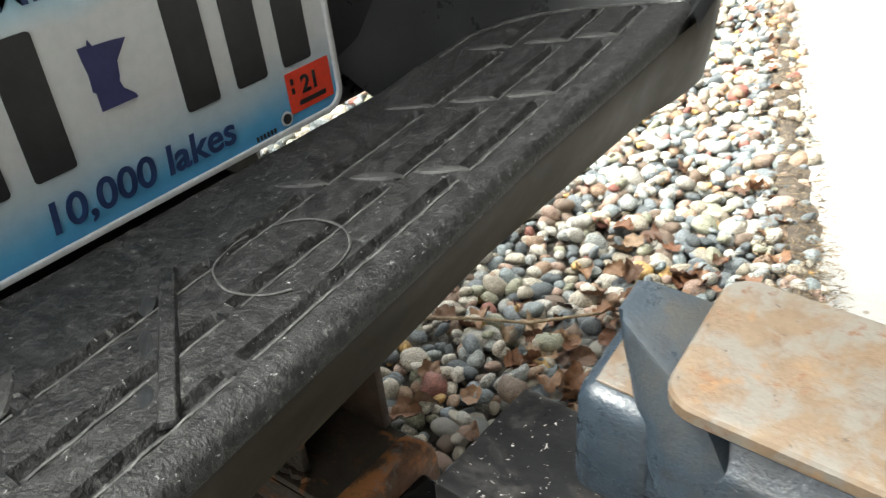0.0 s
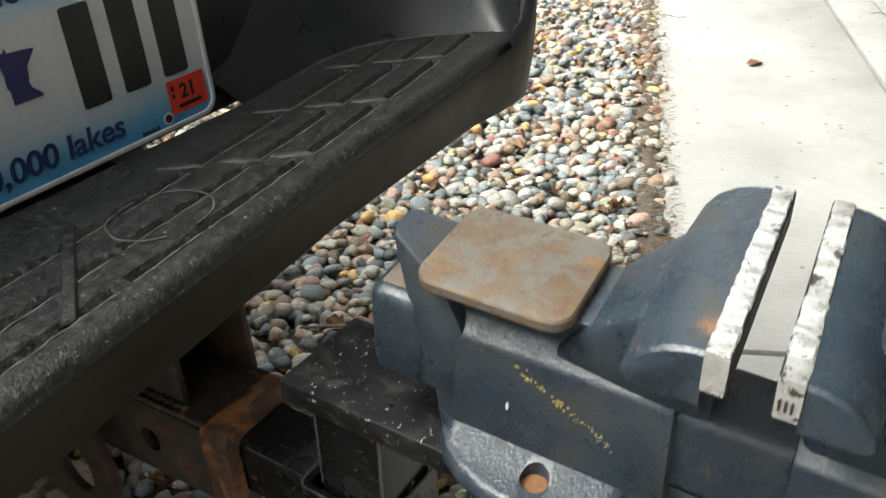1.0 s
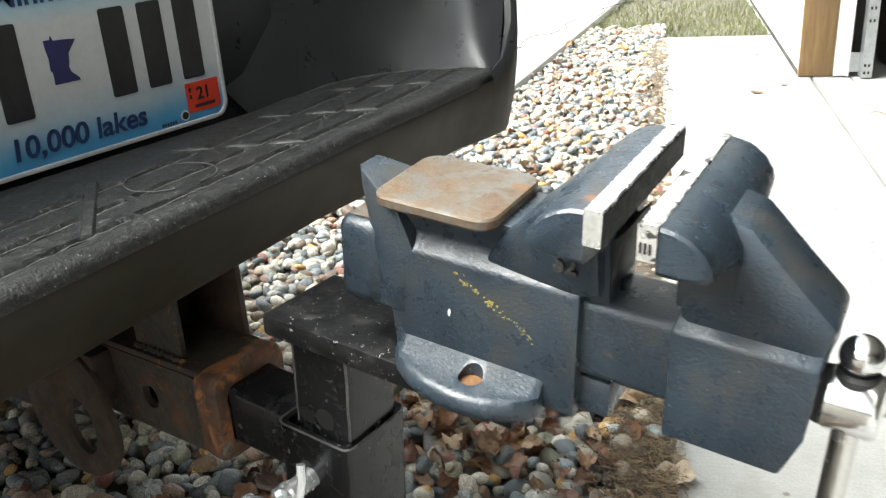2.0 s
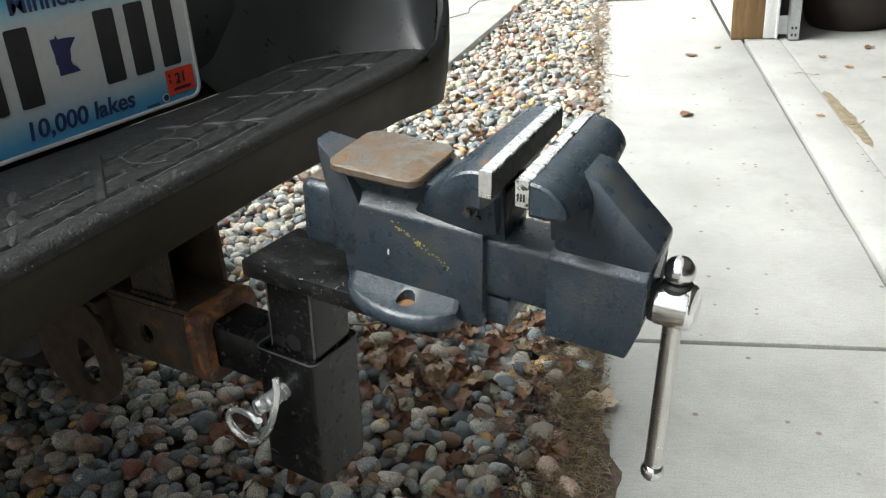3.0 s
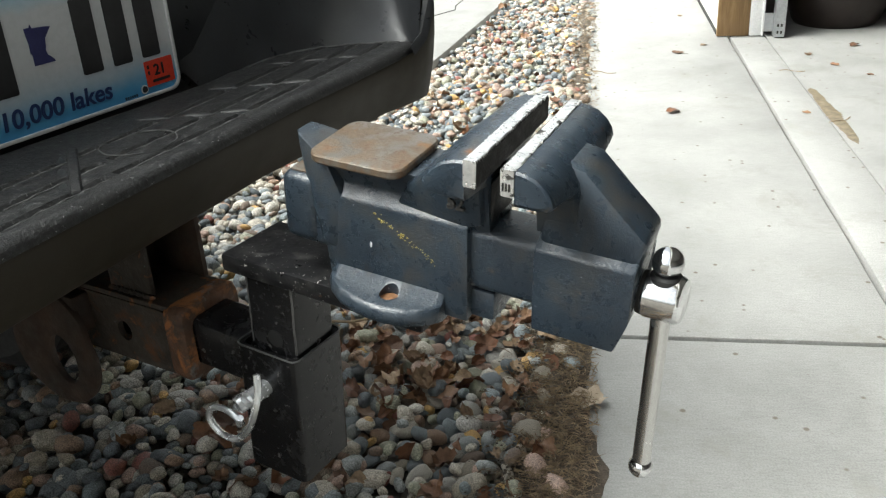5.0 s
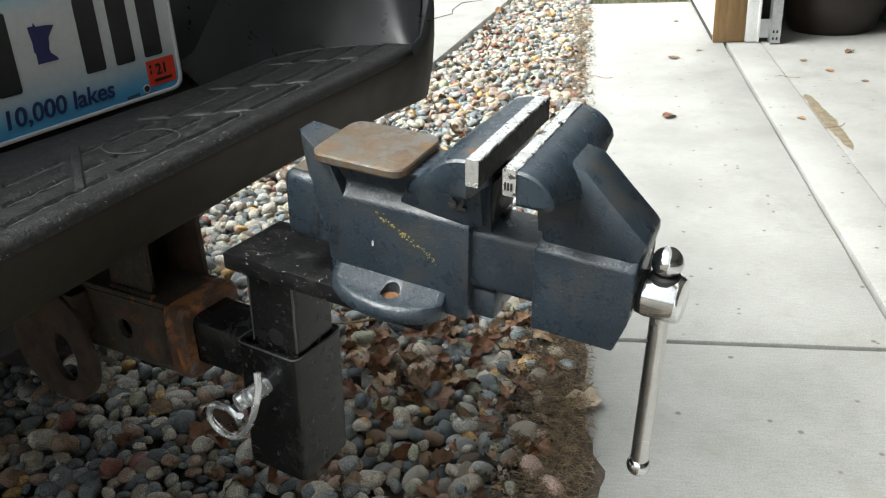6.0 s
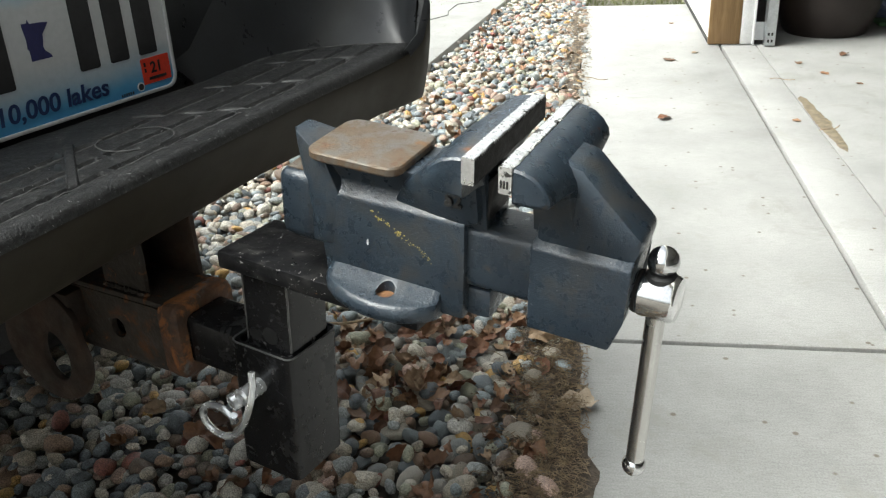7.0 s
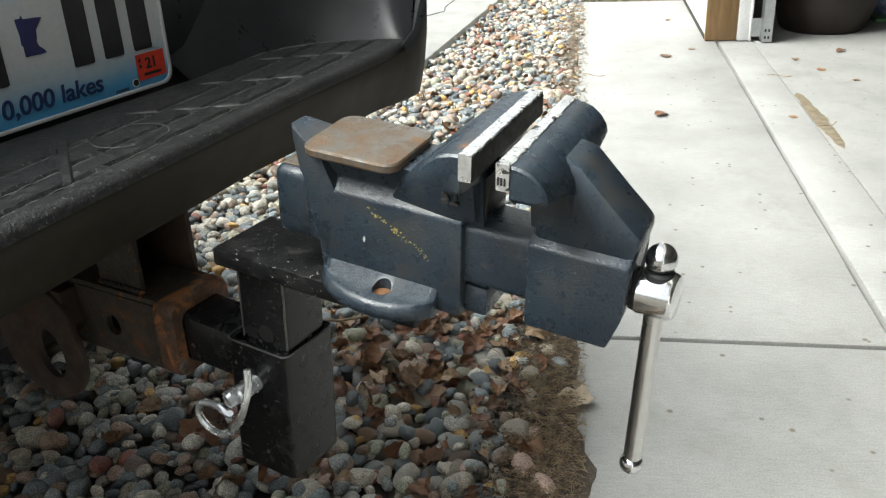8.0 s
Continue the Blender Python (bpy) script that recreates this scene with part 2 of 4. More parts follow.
def stone_material(name, single):
    m, nt, nn, ln, b = nodes_of(name)
    if single:
        rnd = nn.new("ShaderNodeObjectInfo").outputs["Random"]
    else:
        rnd = nn.new("ShaderNodeNewGeometry").outputs["Random Per Island"]
    co = nn.new("ShaderNodeTexCoord").outputs["Object"]
    col = ramp(nt, rnd, STONES, "CONSTANT")
    off = nn.new("ShaderNodeVectorMath")
    off.operation = "ADD"
    sc = nn.new("ShaderNodeMath")
    sc.operation = "MULTIPLY"
    sc.inputs[1].default_value = 37.0
    ln.new(rnd, sc.inputs[0]); ln.new(co, off.inputs[0]); ln.new(sc.outputs[0], off.inputs[1])
    n1, n2 = noise_of(nt, off.outputs[0], 65, 5, 0.65, 0.5), noise_of(nt, off.outputs[0], 420, 3)
    col = mixed(nt, 0.75, col, ramp(nt, n1, [(0.3, (0.55, 0.54, 0.52)), (0.7, (1.25, 1.23, 1.20))]), "MULTIPLY")
    col = mixed(nt, 0.85, col, ramp(nt, n2, [(0.35, (0.42,) * 3), (0.65, (1.5,) * 3)]), "MULTIPLY")
    ln.new(col, b.inputs["Base Color"])
    rr = nn.new("ShaderNodeMapRange")
    rr.inputs[3].default_value, rr.inputs[4].default_value = 0.34, 0.66
    ln.new(n1, rr.inputs[0]); ln.new(rr.outputs[0], b.inputs["Roughness"])
    bumped(nt, b, n2, 0.8, 0.0025)
    return m


def leaf_material():
    m, nt, nn, ln, b = nodes_of("dry_leaf")
    rnd = nn.new("ShaderNodeObjectInfo").outputs["Random"]
    co = nn.new("ShaderNodeTexCoord").outputs["Object"]
    col = ramp(nt, rnd, [(0.0, (0.105, 0.043, 0.020)), (0.25, (0.165, 0.072, 0.033)), (0.5, (0.25, 0.145, 0.078)), (0.75, (0.085, 0.040, 0.022)), (1.0, (0.33, 0.24, 0.15))])
    n = noise_of(nt, co, 90, 5, 0.65, 0.5)
    col = mixed(nt, 0.8, col, ramp(nt, n, [(0.3, (0.5, 0.45, 0.4)), (0.7, (1.2, 1.15, 1.1))]), "MULTIPLY")
    ln.new(col, b.inputs["Base Color"])
    b.inputs["Roughness"].default_value = 0.6
    bumped(nt, b, n, 0.5, 0.002)
    return m


def plate_material():
    """White number plate with a blue band along the foot and a hazy blue lake scene along the top."""
    m, nt, nn, ln, b = nodes_of("plate_print")
    co = nn.new("ShaderNodeTexCoord").outputs["Object"]
    sep = nn.new("ShaderNodeSeparateXYZ")
    ln.new(co, sep.inputs[0])
    wob = nn.new("ShaderNodeMath")
    wob.operation = "MULTIPLY_ADD"
    wob.inputs[1].default_value = 0.016
    ln.new(noise_of(nt, co, 24, 4), wob.inputs[0])
    ln.new(sep.outputs[2], wob.inputs[2])
    f = step_of(nt, wob.outputs[0], 0.006, 0.160)
    col = ramp(nt, f, [(0.0, (0.03, 0.16, 0.36)), (0.10, (0.07, 0.27, 0.46)), (0.24, (0.35, 0.42, 0.47)), (0.36, (0.45, 0.46, 0.47)),
                       (0.70, (0.45, 0.46, 0.47)), (0.80, (0.30, 0.46, 0.56)), (0.88, (0.10, 0.32, 0.45)), (1.0, (0.05, 0.2, 0.3))])
    col = mixed(nt, 0.25, col, ramp(nt, noise_of(nt, co, 130, 4), [(0.35, (0.72,) * 3), (0.6, (1,) * 3)]), "MULTIPLY")
    ln.new(col, b.inputs["Base Color"])
    b.inputs["Roughness"].default_value = 0.38
    return m


hole_black = surf("hole_black", (0.001, 0.001, 0.001), (0.002, 0.002, 0.002), 40, (0.9, 0.95), 0, 0.0, 100)
weld_grey = surf("scraped_paint", (0.05, 0.05, 0.05), (0.14, 0.14, 0.135), 120, (0.35, 0.5), 0.3, 0.3, 300)
worn_lit_rubber = surf("worn_lit_rubber", (0.022, 0.022, 0.022), (0.165, 0.163, 0.160), 90, (0.55, 0.7), 0, 0.4, 300)
bright_rust = surf("bright_rust", (0.150, 0.068, 0.026), (0.215, 0.105, 0.042), 120, (0.8, 0.9), 0, 0.4, 300)
jamb_wood = wood_material()
concrete = concrete_material("concrete")
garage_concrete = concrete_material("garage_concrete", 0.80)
drive_concrete = concrete_material("driveway_concrete", 0.95)
stone_many, stone_one = stone_material("river_stone", False), stone_material("river_pebble", True)
leaf_mat, plate_print = leaf_material(), plate_material()
pale_leaf = surf("pale_leaf", (0.32, 0.25, 0.17), (0.42, 0.34, 0.25), 40, (0.6, 0.7), 0, 0.5, 160, 0.002)


# ---- builders ----
def thing(name, label, category, group="", kind="", m=None):
    ob = new(name)
    ob.empty_display_size = 0.05
    if m is not None:
        ob.matrix_world = m
    return tagged(ob, label, category, group, kind)


ASKEW = Matrix()          # lean of the casting that is being built


def part(name, bm, material, parent=None, label="", smooth=True):
    """One mesh object; under a thing its coordinates are the thing's own."""
    bm.transform(ASKEW)
    bmesh.ops.recalc_face_normals(bm, faces=bm.faces)
    me = bpy.data.meshes.new(name)
    bm.to_mesh(me)
    bm.free()
    me.materials.append(material)
    if smooth:
        me.shade_smooth()
        me.set_sharp_from_angle(angle=radians(33))
    ob = new(name, me)
    if parent is not None:
        ob.parent = parent
    if label:
        ob["label"] = label
    return ob


def bevelled(bm, r, seg=2, angle=25):
    es = [e for e in bm.edges if len(e.link_faces) == 2 and e.calc_face_angle(0) > radians(angle)]
    bmesh.ops.bevel(bm, geom=es, offset=r, segments=seg, profile=0.5, affect="EDGES", clamp_overlap=True)
    return bm


def box(x0, x1, y0, y1, z0, z1, r=0.0, seg=2, bm=None):
    b = bmesh.new()
    vs = [b.verts.new((x, y, z)) for x in (x0, x1) for y in (y0, y1) for z in (z0, z1)]
    for q in ((0, 1, 3, 2), (4, 6, 7, 5), (0, 4, 5, 1), (2, 3, 7, 6), (0, 2, 6, 4), (1, 5, 7, 3)):
        b.faces.new([vs[i] for i in q])
    bmesh.ops.recalc_face_normals(b, faces=b.faces)
    if r:
        bevelled(b, r, seg)
    return joined(bm, b)


def joined(bm, b):
    if bm is None:
        return b
    me = bpy.data.meshes.new("tmp")
    b.to_mesh(me)
    b.free()
    bm.from_mesh(me)
    bpy.data.meshes.remove(me)
    return bm


def prism(pts, y0, y1, r=0.0, seg=2, bm=None):
    """A profile in x and z, drawn out along y."""
    b = bmesh.new()
    lo, hi = [[b.verts.new((x, y, z)) for x, z in pts] for y in (y0, y1)]
    b.faces.new(lo)
    b.faces.new(hi[::-1])
    for i in range(len(pts)):
        j = (i + 1) % len(pts)
        b.faces.new((lo[i], hi[i], hi[j], lo[j]))
    bmesh.ops.recalc_face_normals(b, faces=b.faces)
    if r:
        bevelled(b, r, seg)
    return joined(bm, b)


def loft(rows, closed=True, caps=True, r=0.0, bm=None):
    """Skin over rows of points, each row with as many points as the first."""
    b = bmesh.new()
    vs = [[b.verts.new(p) for p in row] for row in rows]
    n = len(rows[0])
    for a, c in zip(vs, vs[1:]):
        for i in range(n if closed else n - 1):
            j = (i + 1) % n
            b.faces.new((a[i], a[j], c[j], c[i]))
    if closed and caps:
        b.faces.new(vs[0][::-1])
        b.faces.new(vs[-1])
    bmesh.ops.recalc_face_normals(b, faces=b.faces)
    if r:
        bevelled(b, r)
    return joined(bm, b)


def hull(pts, r=0.0, bm=None):
    b = bmesh.new()
    for p in pts:
        b.verts.new(p)
    got = bmesh.ops.convex_hull(b, input=b.verts)
    bmesh.ops.dissolve_limit(b, angle_limit=radians(2), verts=b.verts, edges=b.edges)
    if r:
        bevelled(b, r)
    return joined(bm, b)


def lathe(axis_pts, p0, direction, n=28, bm=None):
    """Round body: (distance along the axis, radius) pairs from p0."""
    d = Vector(direction).normalized()
    a = d.orthogonal().normalized()
    c = d.cross(a)
    rows = [[Vector(p0) + d * t + (a * math.cos(k) + c * math.sin(k)) * max(rad, 1e-4) for k in (2 * math.pi * i / n for i in range(n))] for t, rad in axis_pts]
    return loft(rows, bm=bm)


def ball(c, r, n=24):
    return lathe([(-r * math.cos(math.pi * i / 14), r * math.sin(math.pi * i / 14)) for i in range(15)], c, (0, 0, 1), n)


def wire(pts, r, n=8, closed=False, bm=None):
    """A round wire through points."""
    ps = [Vector(p) for p in pts]
    rows = []
    up = None
    m = len(ps)
    for i, p in enumerate(ps):
        q0, q1 = (ps[(i - 1) % m], ps[(i + 1) % m]) if closed else (ps[max(i - 1, 0)], ps[min(i + 1, m - 1)])
        d = (q1 - q0).normalized()
        if up is None:
            up = d.orthogonal().normalized()
        up = (up - d * up.dot(d)).normalized()
        s = d.cross(up)
        rows.append([p + (up * math.cos(k) + s * math.sin(k)) * r for k in (2 * math.pi * j / n for j in range(n))])
    if closed:
        rows.append(rows[0])
    return loft(rows, caps=not closed, bm=bm)


def arc(cx, cy, rx, ry, a0, a1, n):
    return [(cx + rx * math.cos(radians(a0 + (a1 - a0) * i / (n - 1))), cy + ry * math.sin(radians(a0 + (a1 - a0) * i / (n - 1)))) for i in range(n)]


def rounded_rect(x0, x1, y0, y1, r, n=6):
    return (arc(x1 - r, y1 - r, r, r, 0, 90, n) + arc(x0 + r, y1 - r, r, r, 90, 180, n) + arc(x0 + r, y0 + r, r, r, 180, 270, n) + arc(x1 - r, y0 + r, r, r, 270, 360, n))


def ring_plate(outer, hole, place, t0, t1, r=0.0, bm=None):
    """A plate with one hole. outer, hole: points in the plate's plane, as many of each; place(a, b, t) sets them in space."""
    b = bmesh.new()
    L = [[b.verts.new(place(p, q, t)) for p, q in loop] for loop, t in ((outer, t0), (outer, t1), (hole, t1), (hole, t0))]
    n = len(outer)
    for k in range(4):
        a, c = L[k], L[(k + 1) % 4]
        for i in range(n):
            j = (i + 1) % n
            b.faces.new((a[i], a[j], c[j], c[i]))
    bmesh.ops.recalc_face_normals(b, faces=b.faces)
    if r:
        bevelled(b, r, 2, 50)
    return joined(bm, b)


def drilled(bm, cutters):
    """The body with round or square holes cut through it."""
    obs = []
    for b in [bm] + cutters:
        bmesh.ops.recalc_face_normals(b, faces=b.faces)
        me = bpy.data.meshes.new("tmp")
        b.to_mesh(me)
        b.free()
        obs.append(new("tmp", me))
    for ob in obs[1:]:
        md = obs[0].modifiers.new("cut", "BOOLEAN")
        md.operation, md.object, md.solver = "DIFFERENCE", ob, "EXACT"
    me = bpy.data.meshes.new_from_object(obs[0].evaluated_get(bpy.context.evaluated_depsgraph_get()))
    out = bmesh.new()
    out.from_mesh(me)
    bpy.data.meshes.remove(me)
    for ob in obs:
        old = ob.data
        bpy.data.objects.remove(ob)
        bpy.data.meshes.remove(old)
    return out


def by_angle(pts_fn, n):
    return [pts_fn(2 * math.pi * i / n) for i in range(n)]


def square_at(cx, cy, hx, hy):
    """Point of a rectangle's edge in a direction."""
    def f(a):
        c, s = math.cos(a), math.sin(a)
        k = min(hx / abs(c) if abs(c) > 1e-6 else 1e9, hy / abs(s) if abs(s) > 1e-6 else 1e9)
        return (cx + c * k, cy + s * k)
    return f


def lettering(text, size, depth, shear=0.0, bold=0.0):
    """Words as a mesh in the x-y plane, from the left foot."""
    cu = bpy.data.curves.new("letters", "FONT")
    cu.body, cu.size, cu.extrude, cu.shear, cu.offset = text, size, depth, shear, bold
    ob = new("letters", cu)
    me = bpy.data.meshes.new_from_object(ob.evaluated_get(bpy.context.evaluated_depsgraph_get()))
    bpy.data.objects.remove(ob)
    b = bmesh.new()
    b.from_mesh(me)
    bpy.data.meshes.remove(me)
    return b


def flat(pts, place, t0, t1, bm=None):
    b = bmesh.new()
    lo, hi = [[b.verts.new(place(p, q, t)) for p, q in pts] for t in (t0, t1)]
    b.faces.new(lo); b.faces.new(hi[::-1])
    for i in range(len(pts)):
        j = (i + 1) % len(pts)
        b.faces.new((lo[i], hi[i], hi[j], lo[j]))
    bmesh.ops.recalc_face_normals(b, faces=b.faces)
    return joined(bm, b)


# the walk's directions: along the concrete strip (u) and across it to the garage (v)
UA = radians(21.6)
STRIP = Matrix.Rotation(UA, 4, "Z")      # own x is v, own y is u


def uv(u, v, z=0.0):
    return STRIP @ Vector((v, u, z))


# ---- ground and concrete ----
bm = bmesh.new()
N = 60
rad = [0.0, 2, 4, 8, 20, 60, 200, 900]
for a, c in zip(rad, rad[1:]):
    for i in range(N):
        k0, k1 = 2 * math.pi * i / N, 2 * math.pi * (i + 1) / N
        q = [(a * math.cos(k0), a * math.sin(k0)), (c * math.cos(k0), c * math.sin(k0)), (c * math.cos(k1), c * math.sin(k1)), (a * math.cos(k1), a * math.sin(k1))]
        q = q[1:] if a == 0 else q
        bm.faces.new([bm.verts.new((x, y, -0.035)) for x, y in q])
bmesh.ops.remove_doubles(bm, verts=bm.verts, dist=1e-5)
tagged(part("ground", bm, soil, smooth=False), "brown bare soil under the gravel", "ground", kind="structure")


def slab(v0, v1, u0, u1, top=0.0, chip=0.004):
    """A concrete slab with worn, slightly uneven edges."""
    b = box(v0, v1, u0, u1, top - 0.09, top)
    for k in range(3):
        bmesh.ops.subdivide_edges(b, edges=[e for e in b.edges if e.calc_length() > 0.25], cuts=2, use_grid_fill=True)
    bevelled(b, 0.005, 2, 60)
    for w in b.verts:
        if w.co.z > top - 0.02 and (min(abs(w.co.x - v0), abs(w.co.x - v1)) < 0.02 or min(abs(w.co.y - u0), abs(w.co.y - u1)) < 0.02):
            w.co.x += chip * 0.6 * noise.noise(w.co * 9)
            w.co.y += chip * 0.6 * noise.noise(w.co * 9 + Vector((3, 1, 2)))
    return b


sidewalk = thing("sidewalk", "pale grey broom-finished concrete strip beside the garage door", "pavement", kind="structure", m=STRIP)
part("slab", slab(0.125, 0.730, -2.6, 0.906), concrete, sidewalk)
part("slab", slab(0.125, 0.730, 0.918, 4.58), concrete, sidewalk)
part("slab", slab(0.125, 0.730, -6.0, -2.612), concrete, sidewalk)
apron = thing("garage_floor", "smooth grey concrete garage floor with a worn threshold", "floor", kind="structure", m=STRIP)
part("threshold", slab(0.742, 0.888, -3.0, 3.50), concrete, apron)
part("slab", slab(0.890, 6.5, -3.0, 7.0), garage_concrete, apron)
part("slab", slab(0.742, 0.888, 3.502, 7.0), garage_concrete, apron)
drive_m = Matrix.Translation((-1.665, 2.781, 0)) @ Matrix.Rotation(radians(14.7), 4, "Z")
drive = thing("driveway", "weathered light concrete driveway slab with a thin crack", "pavement", kind="structure", m=drive_m)
part("slab", slab(-2.6, 0.0, -1.0, 5.5, 0.015), drive_concrete, drive)
part("slab", slab(-6.0, -2.61, -1.0, 5.5, 0.015), drive_concrete, drive)
crack = [(-0.30 + 0.05 * math.sin(k * 1.7) + 0.03 * k, 0.9 + 0.16 * k + 0.05 * math.sin(k * 2.9), 0.0155) for k in range(18)]
part("crack", wire(crack, 0.003, 5), under_dark, drive)

# dirt that has crept over the strip's edge
random.seed(5)
rows = []
for i in range(300):
    u = -1.2 + 5.9 * i / 299
    near = max(0.0, 1.0 - abs(u - 0.38) / 0.42)
    w = 0.138 + 0.042 * min(1, near * 1.4) + 0.036 * noise.noise((u * 4.1, 0, 0)) + 0.024 * noise.noise((u * 17, 4, 0)) + 0.006 * noise.noise((u * 60, 4, 0))
    inner = 0.066 + 0.030 * min(1, near * 1.6) + 0.04 * noise.noise((u * 2.3, 9, 0))
    away = min(1.0, max(0.0, (u - 1.0) / 0.8))
    w -= 0.022 * away
    inner += 0.012 * away
    row = []
    for k in range(15):
        f = k / 14
        v = inner + (w - inner) * f
        h = 0.006 * (1 - f) + 0.004 * math.sin(math.pi * min(1, f * 1.05)) + 0.004 * noise.noise((u * 30, v * 30, 0))
        row.append(uv(u, v, (-0.016 if k == 0 else 0.0006 if k == 14 else 0.0015 + max(h, -0.0008) * min(1, 3 * (1 - f)))))
    rows.append(row)
tagged(part("dirt", loft(rows, closed=False), dirt_mat), "brown dirt and leaf mulch spilling over the concrete edge", "dirt", kind="stuff")

b_v, b_f = [], []
for i in range(11000):
    u = random.uniform(-0.6, 4.4) if i % 2 else random.gauss(0.55, 0.28)
    v = random.gauss(0.108, 0.040)
    if v > 0.168 or v < -0.1:
        continue
    p = uv(u, v, 0.009 + random.uniform(0, 0.007))
    a, l, w = random.uniform(0, math.pi), random.uniform(0.006, 0.036) * random.random() ** 0.4, random.uniform(0.0003, 0.0011)
    d, s = Vector((math.cos(a), math.sin(a), random.uniform(-0.15, 0.15))) * l / 2, Vector((-math.sin(a), math.cos(a), 0)) * w
    k = len(b_v)
    lift = Vector((0, 0, 0.0015))
    b_v += [p - d, p + s, p + d, p - s, p + lift]
    b_f += [(k, k + 1, k + 4), (k + 1, k + 2, k + 4), (k + 2, k + 3, k + 4), (k + 3, k, k + 4)]
me = bpy.data.meshes.new("dry_needles")
me.from_pydata(b_v, [], b_f)
me.materials.append(straw)
tagged(new("dry_needles", me), "fine dry straw and pine needles on the dirt", "plant litter", kind="stuff")

b_v, b_f = [], []
for i in range(5200):
    u = random.gauss(0.42, 0.34) if i % 3 else random.uniform(-0.6, 4.4)
    v = random.gauss(0.09, 0.045)
    if v > 0.150 or v < -0.05:
        continue
    p = uv(u, v, 0.006 + random.uniform(0, 0.004))
    r = random.uniform(0.0012, 0.0045)
    k = len(b_v)
    b_v += [p + Vector((r * random.uniform(0.6, 1.3) * q[0], r * random.uniform(0.6, 1.3) * q[1], r * 0.7 * q[2])) for q in ((1, 0, 0), (0, 1, 0), (-1, 0, 0), (0, -1, 0), (0, 0, 1), (0, 0, -1))]
    b_f += [tuple(k + n for n in q) for q in ((0, 1, 4), (1, 2, 4), (2, 3, 4), (3, 0, 4), (1, 0, 5), (2, 1, 5), (3, 2, 5), (0, 3, 5))]
me = bpy.data.meshes.new("dirt_clumps")
me.from_pydata(b_v, [], b_f)
me.materials.append(dirt_mat)
tagged(new("dirt_clumps", me), "crumbs of dark earth along the concrete edge", "dirt", kind="stuff")

# grass past the end of the strip
b_v, b_f = [], []
for i in range(9000):
    u, v = 4.62 + abs(random.gauss(0, 1.2)), random.uniform(-0.9, 0.9)
    p = uv(u, v, -0.03)
    a, h = random.uniform(0, 2 * math.pi), random.uniform(0.02, 0.06)
    s = Vector((math.cos(a), math.sin(a), 0)) * 0.0025
    tip = p + Vector((random.gauss(0, 0.02), random.gauss(0, 0.02), h))
    k = len(b_v)
    b_v += [p - s, p + s, tip]
    b_f.append((k, k + 1, k + 2))
me = bpy.data.meshes.new("grass")
me.from_pydata(b_v, [], b_f)
me.materials.append(grass_mat)
tagged(new("grass", me), "sparse yellowing grass beyond the concrete strip", "grass", kind="stuff")


# ---- garage ----
def wall(name, v0, v1, u0, u1, z0, z1, material, label):
    ob = part(name, box(v0, v1, u0, u1, z0, z1), material)
    ob.matrix_world = STRIP
    return tagged(ob, label, "wall", kind="structure")


wall("wall_1", 0.690, 0.860, 3.545, 7.0, -0.03, 2.75, siding, "cream siding wall beside the garage door opening")
wall("wall_2", 0.700, 0.860, -3.0, 3.545, 2.18, 2.75, siding, "cream wall above the garage door opening")
wall("wall_3", 0.690, 0.860, -6.0, -3.0, -0.03, 2.75, siding, "cream siding wall at the end of the door opening")
wall("wall_4", 0.860, 6.5, 6.9, 7.05, -0.03, 2.75, gyps, "plain grey inner garage wall")
wall("wall_5", 6.4, 6.55, -3.0, 7.0, -0.03, 2.75, gyps, "plain grey back wall of the garage")
wall("wall_6", 0.860, 6.5, -3.15, -3.0, -0.03, 2.75, gyps, "plain grey inner garage wall")
ob = part("ceiling", box(0.55, 6.6, -6.0, 7.1, 2.75, 2.9), gyps)
ob.matrix_world = STRIP
tagged(ob, "plain grey garage ceiling", "ceiling", kind="structure")

jamb = thing("door_frame", "garage door jamb of varnished board and white trim", "door frame", kind="structure", m=STRIP)
part("jamb_board", box(0.682, 0.818, 3.519, 3.542, 0.004, 2.18, 0.002), jamb_wood, jamb, "brown stained wooden board")
part("trim", box(0.820, 0.868, 3.512, 3.540, 0.004, 2.18, 0.003), white_paint, jamb, "white painted trim")
part("trim", box(0.868, 0.878, 3.500, 3.540, 0.004, 2.18, 0.003), white_paint, jamb, "white vinyl weather stop")
part("base_strip", box(0.683, 0.690, 3.56, 7.0, 0.001, 0.018, 0.002), under_dark, jamb, "dark strip along the wall's foot")
track = thing("door_track", "galvanised steel garage door track with bolt holes", "door track", m=STRIP)
part("track_web", box(0.918, 0.921, 3.47, 3.53, 0.006, 2.1), galv, track)
part("track_face", box(0.918, 0.960, 3.467, 3.470, 0.006, 2.1), galv, track)
part("track_lip", box(0.957, 0.960, 3.470, 3.49, 0.006, 2.1), galv, track)
for zz in (0.02, 0.05, 0.23, 0.28):
    for vv in (0.930, 0.945):
        part("slot", box(vv - 0.004, vv + 0.004, 3.4655, 3.4667, zz, zz + 0.012), under_dark, track)
part("bracket", box(0.868, 0.920, 3.52, 3.526, 0.02, 0.10), galv, track)

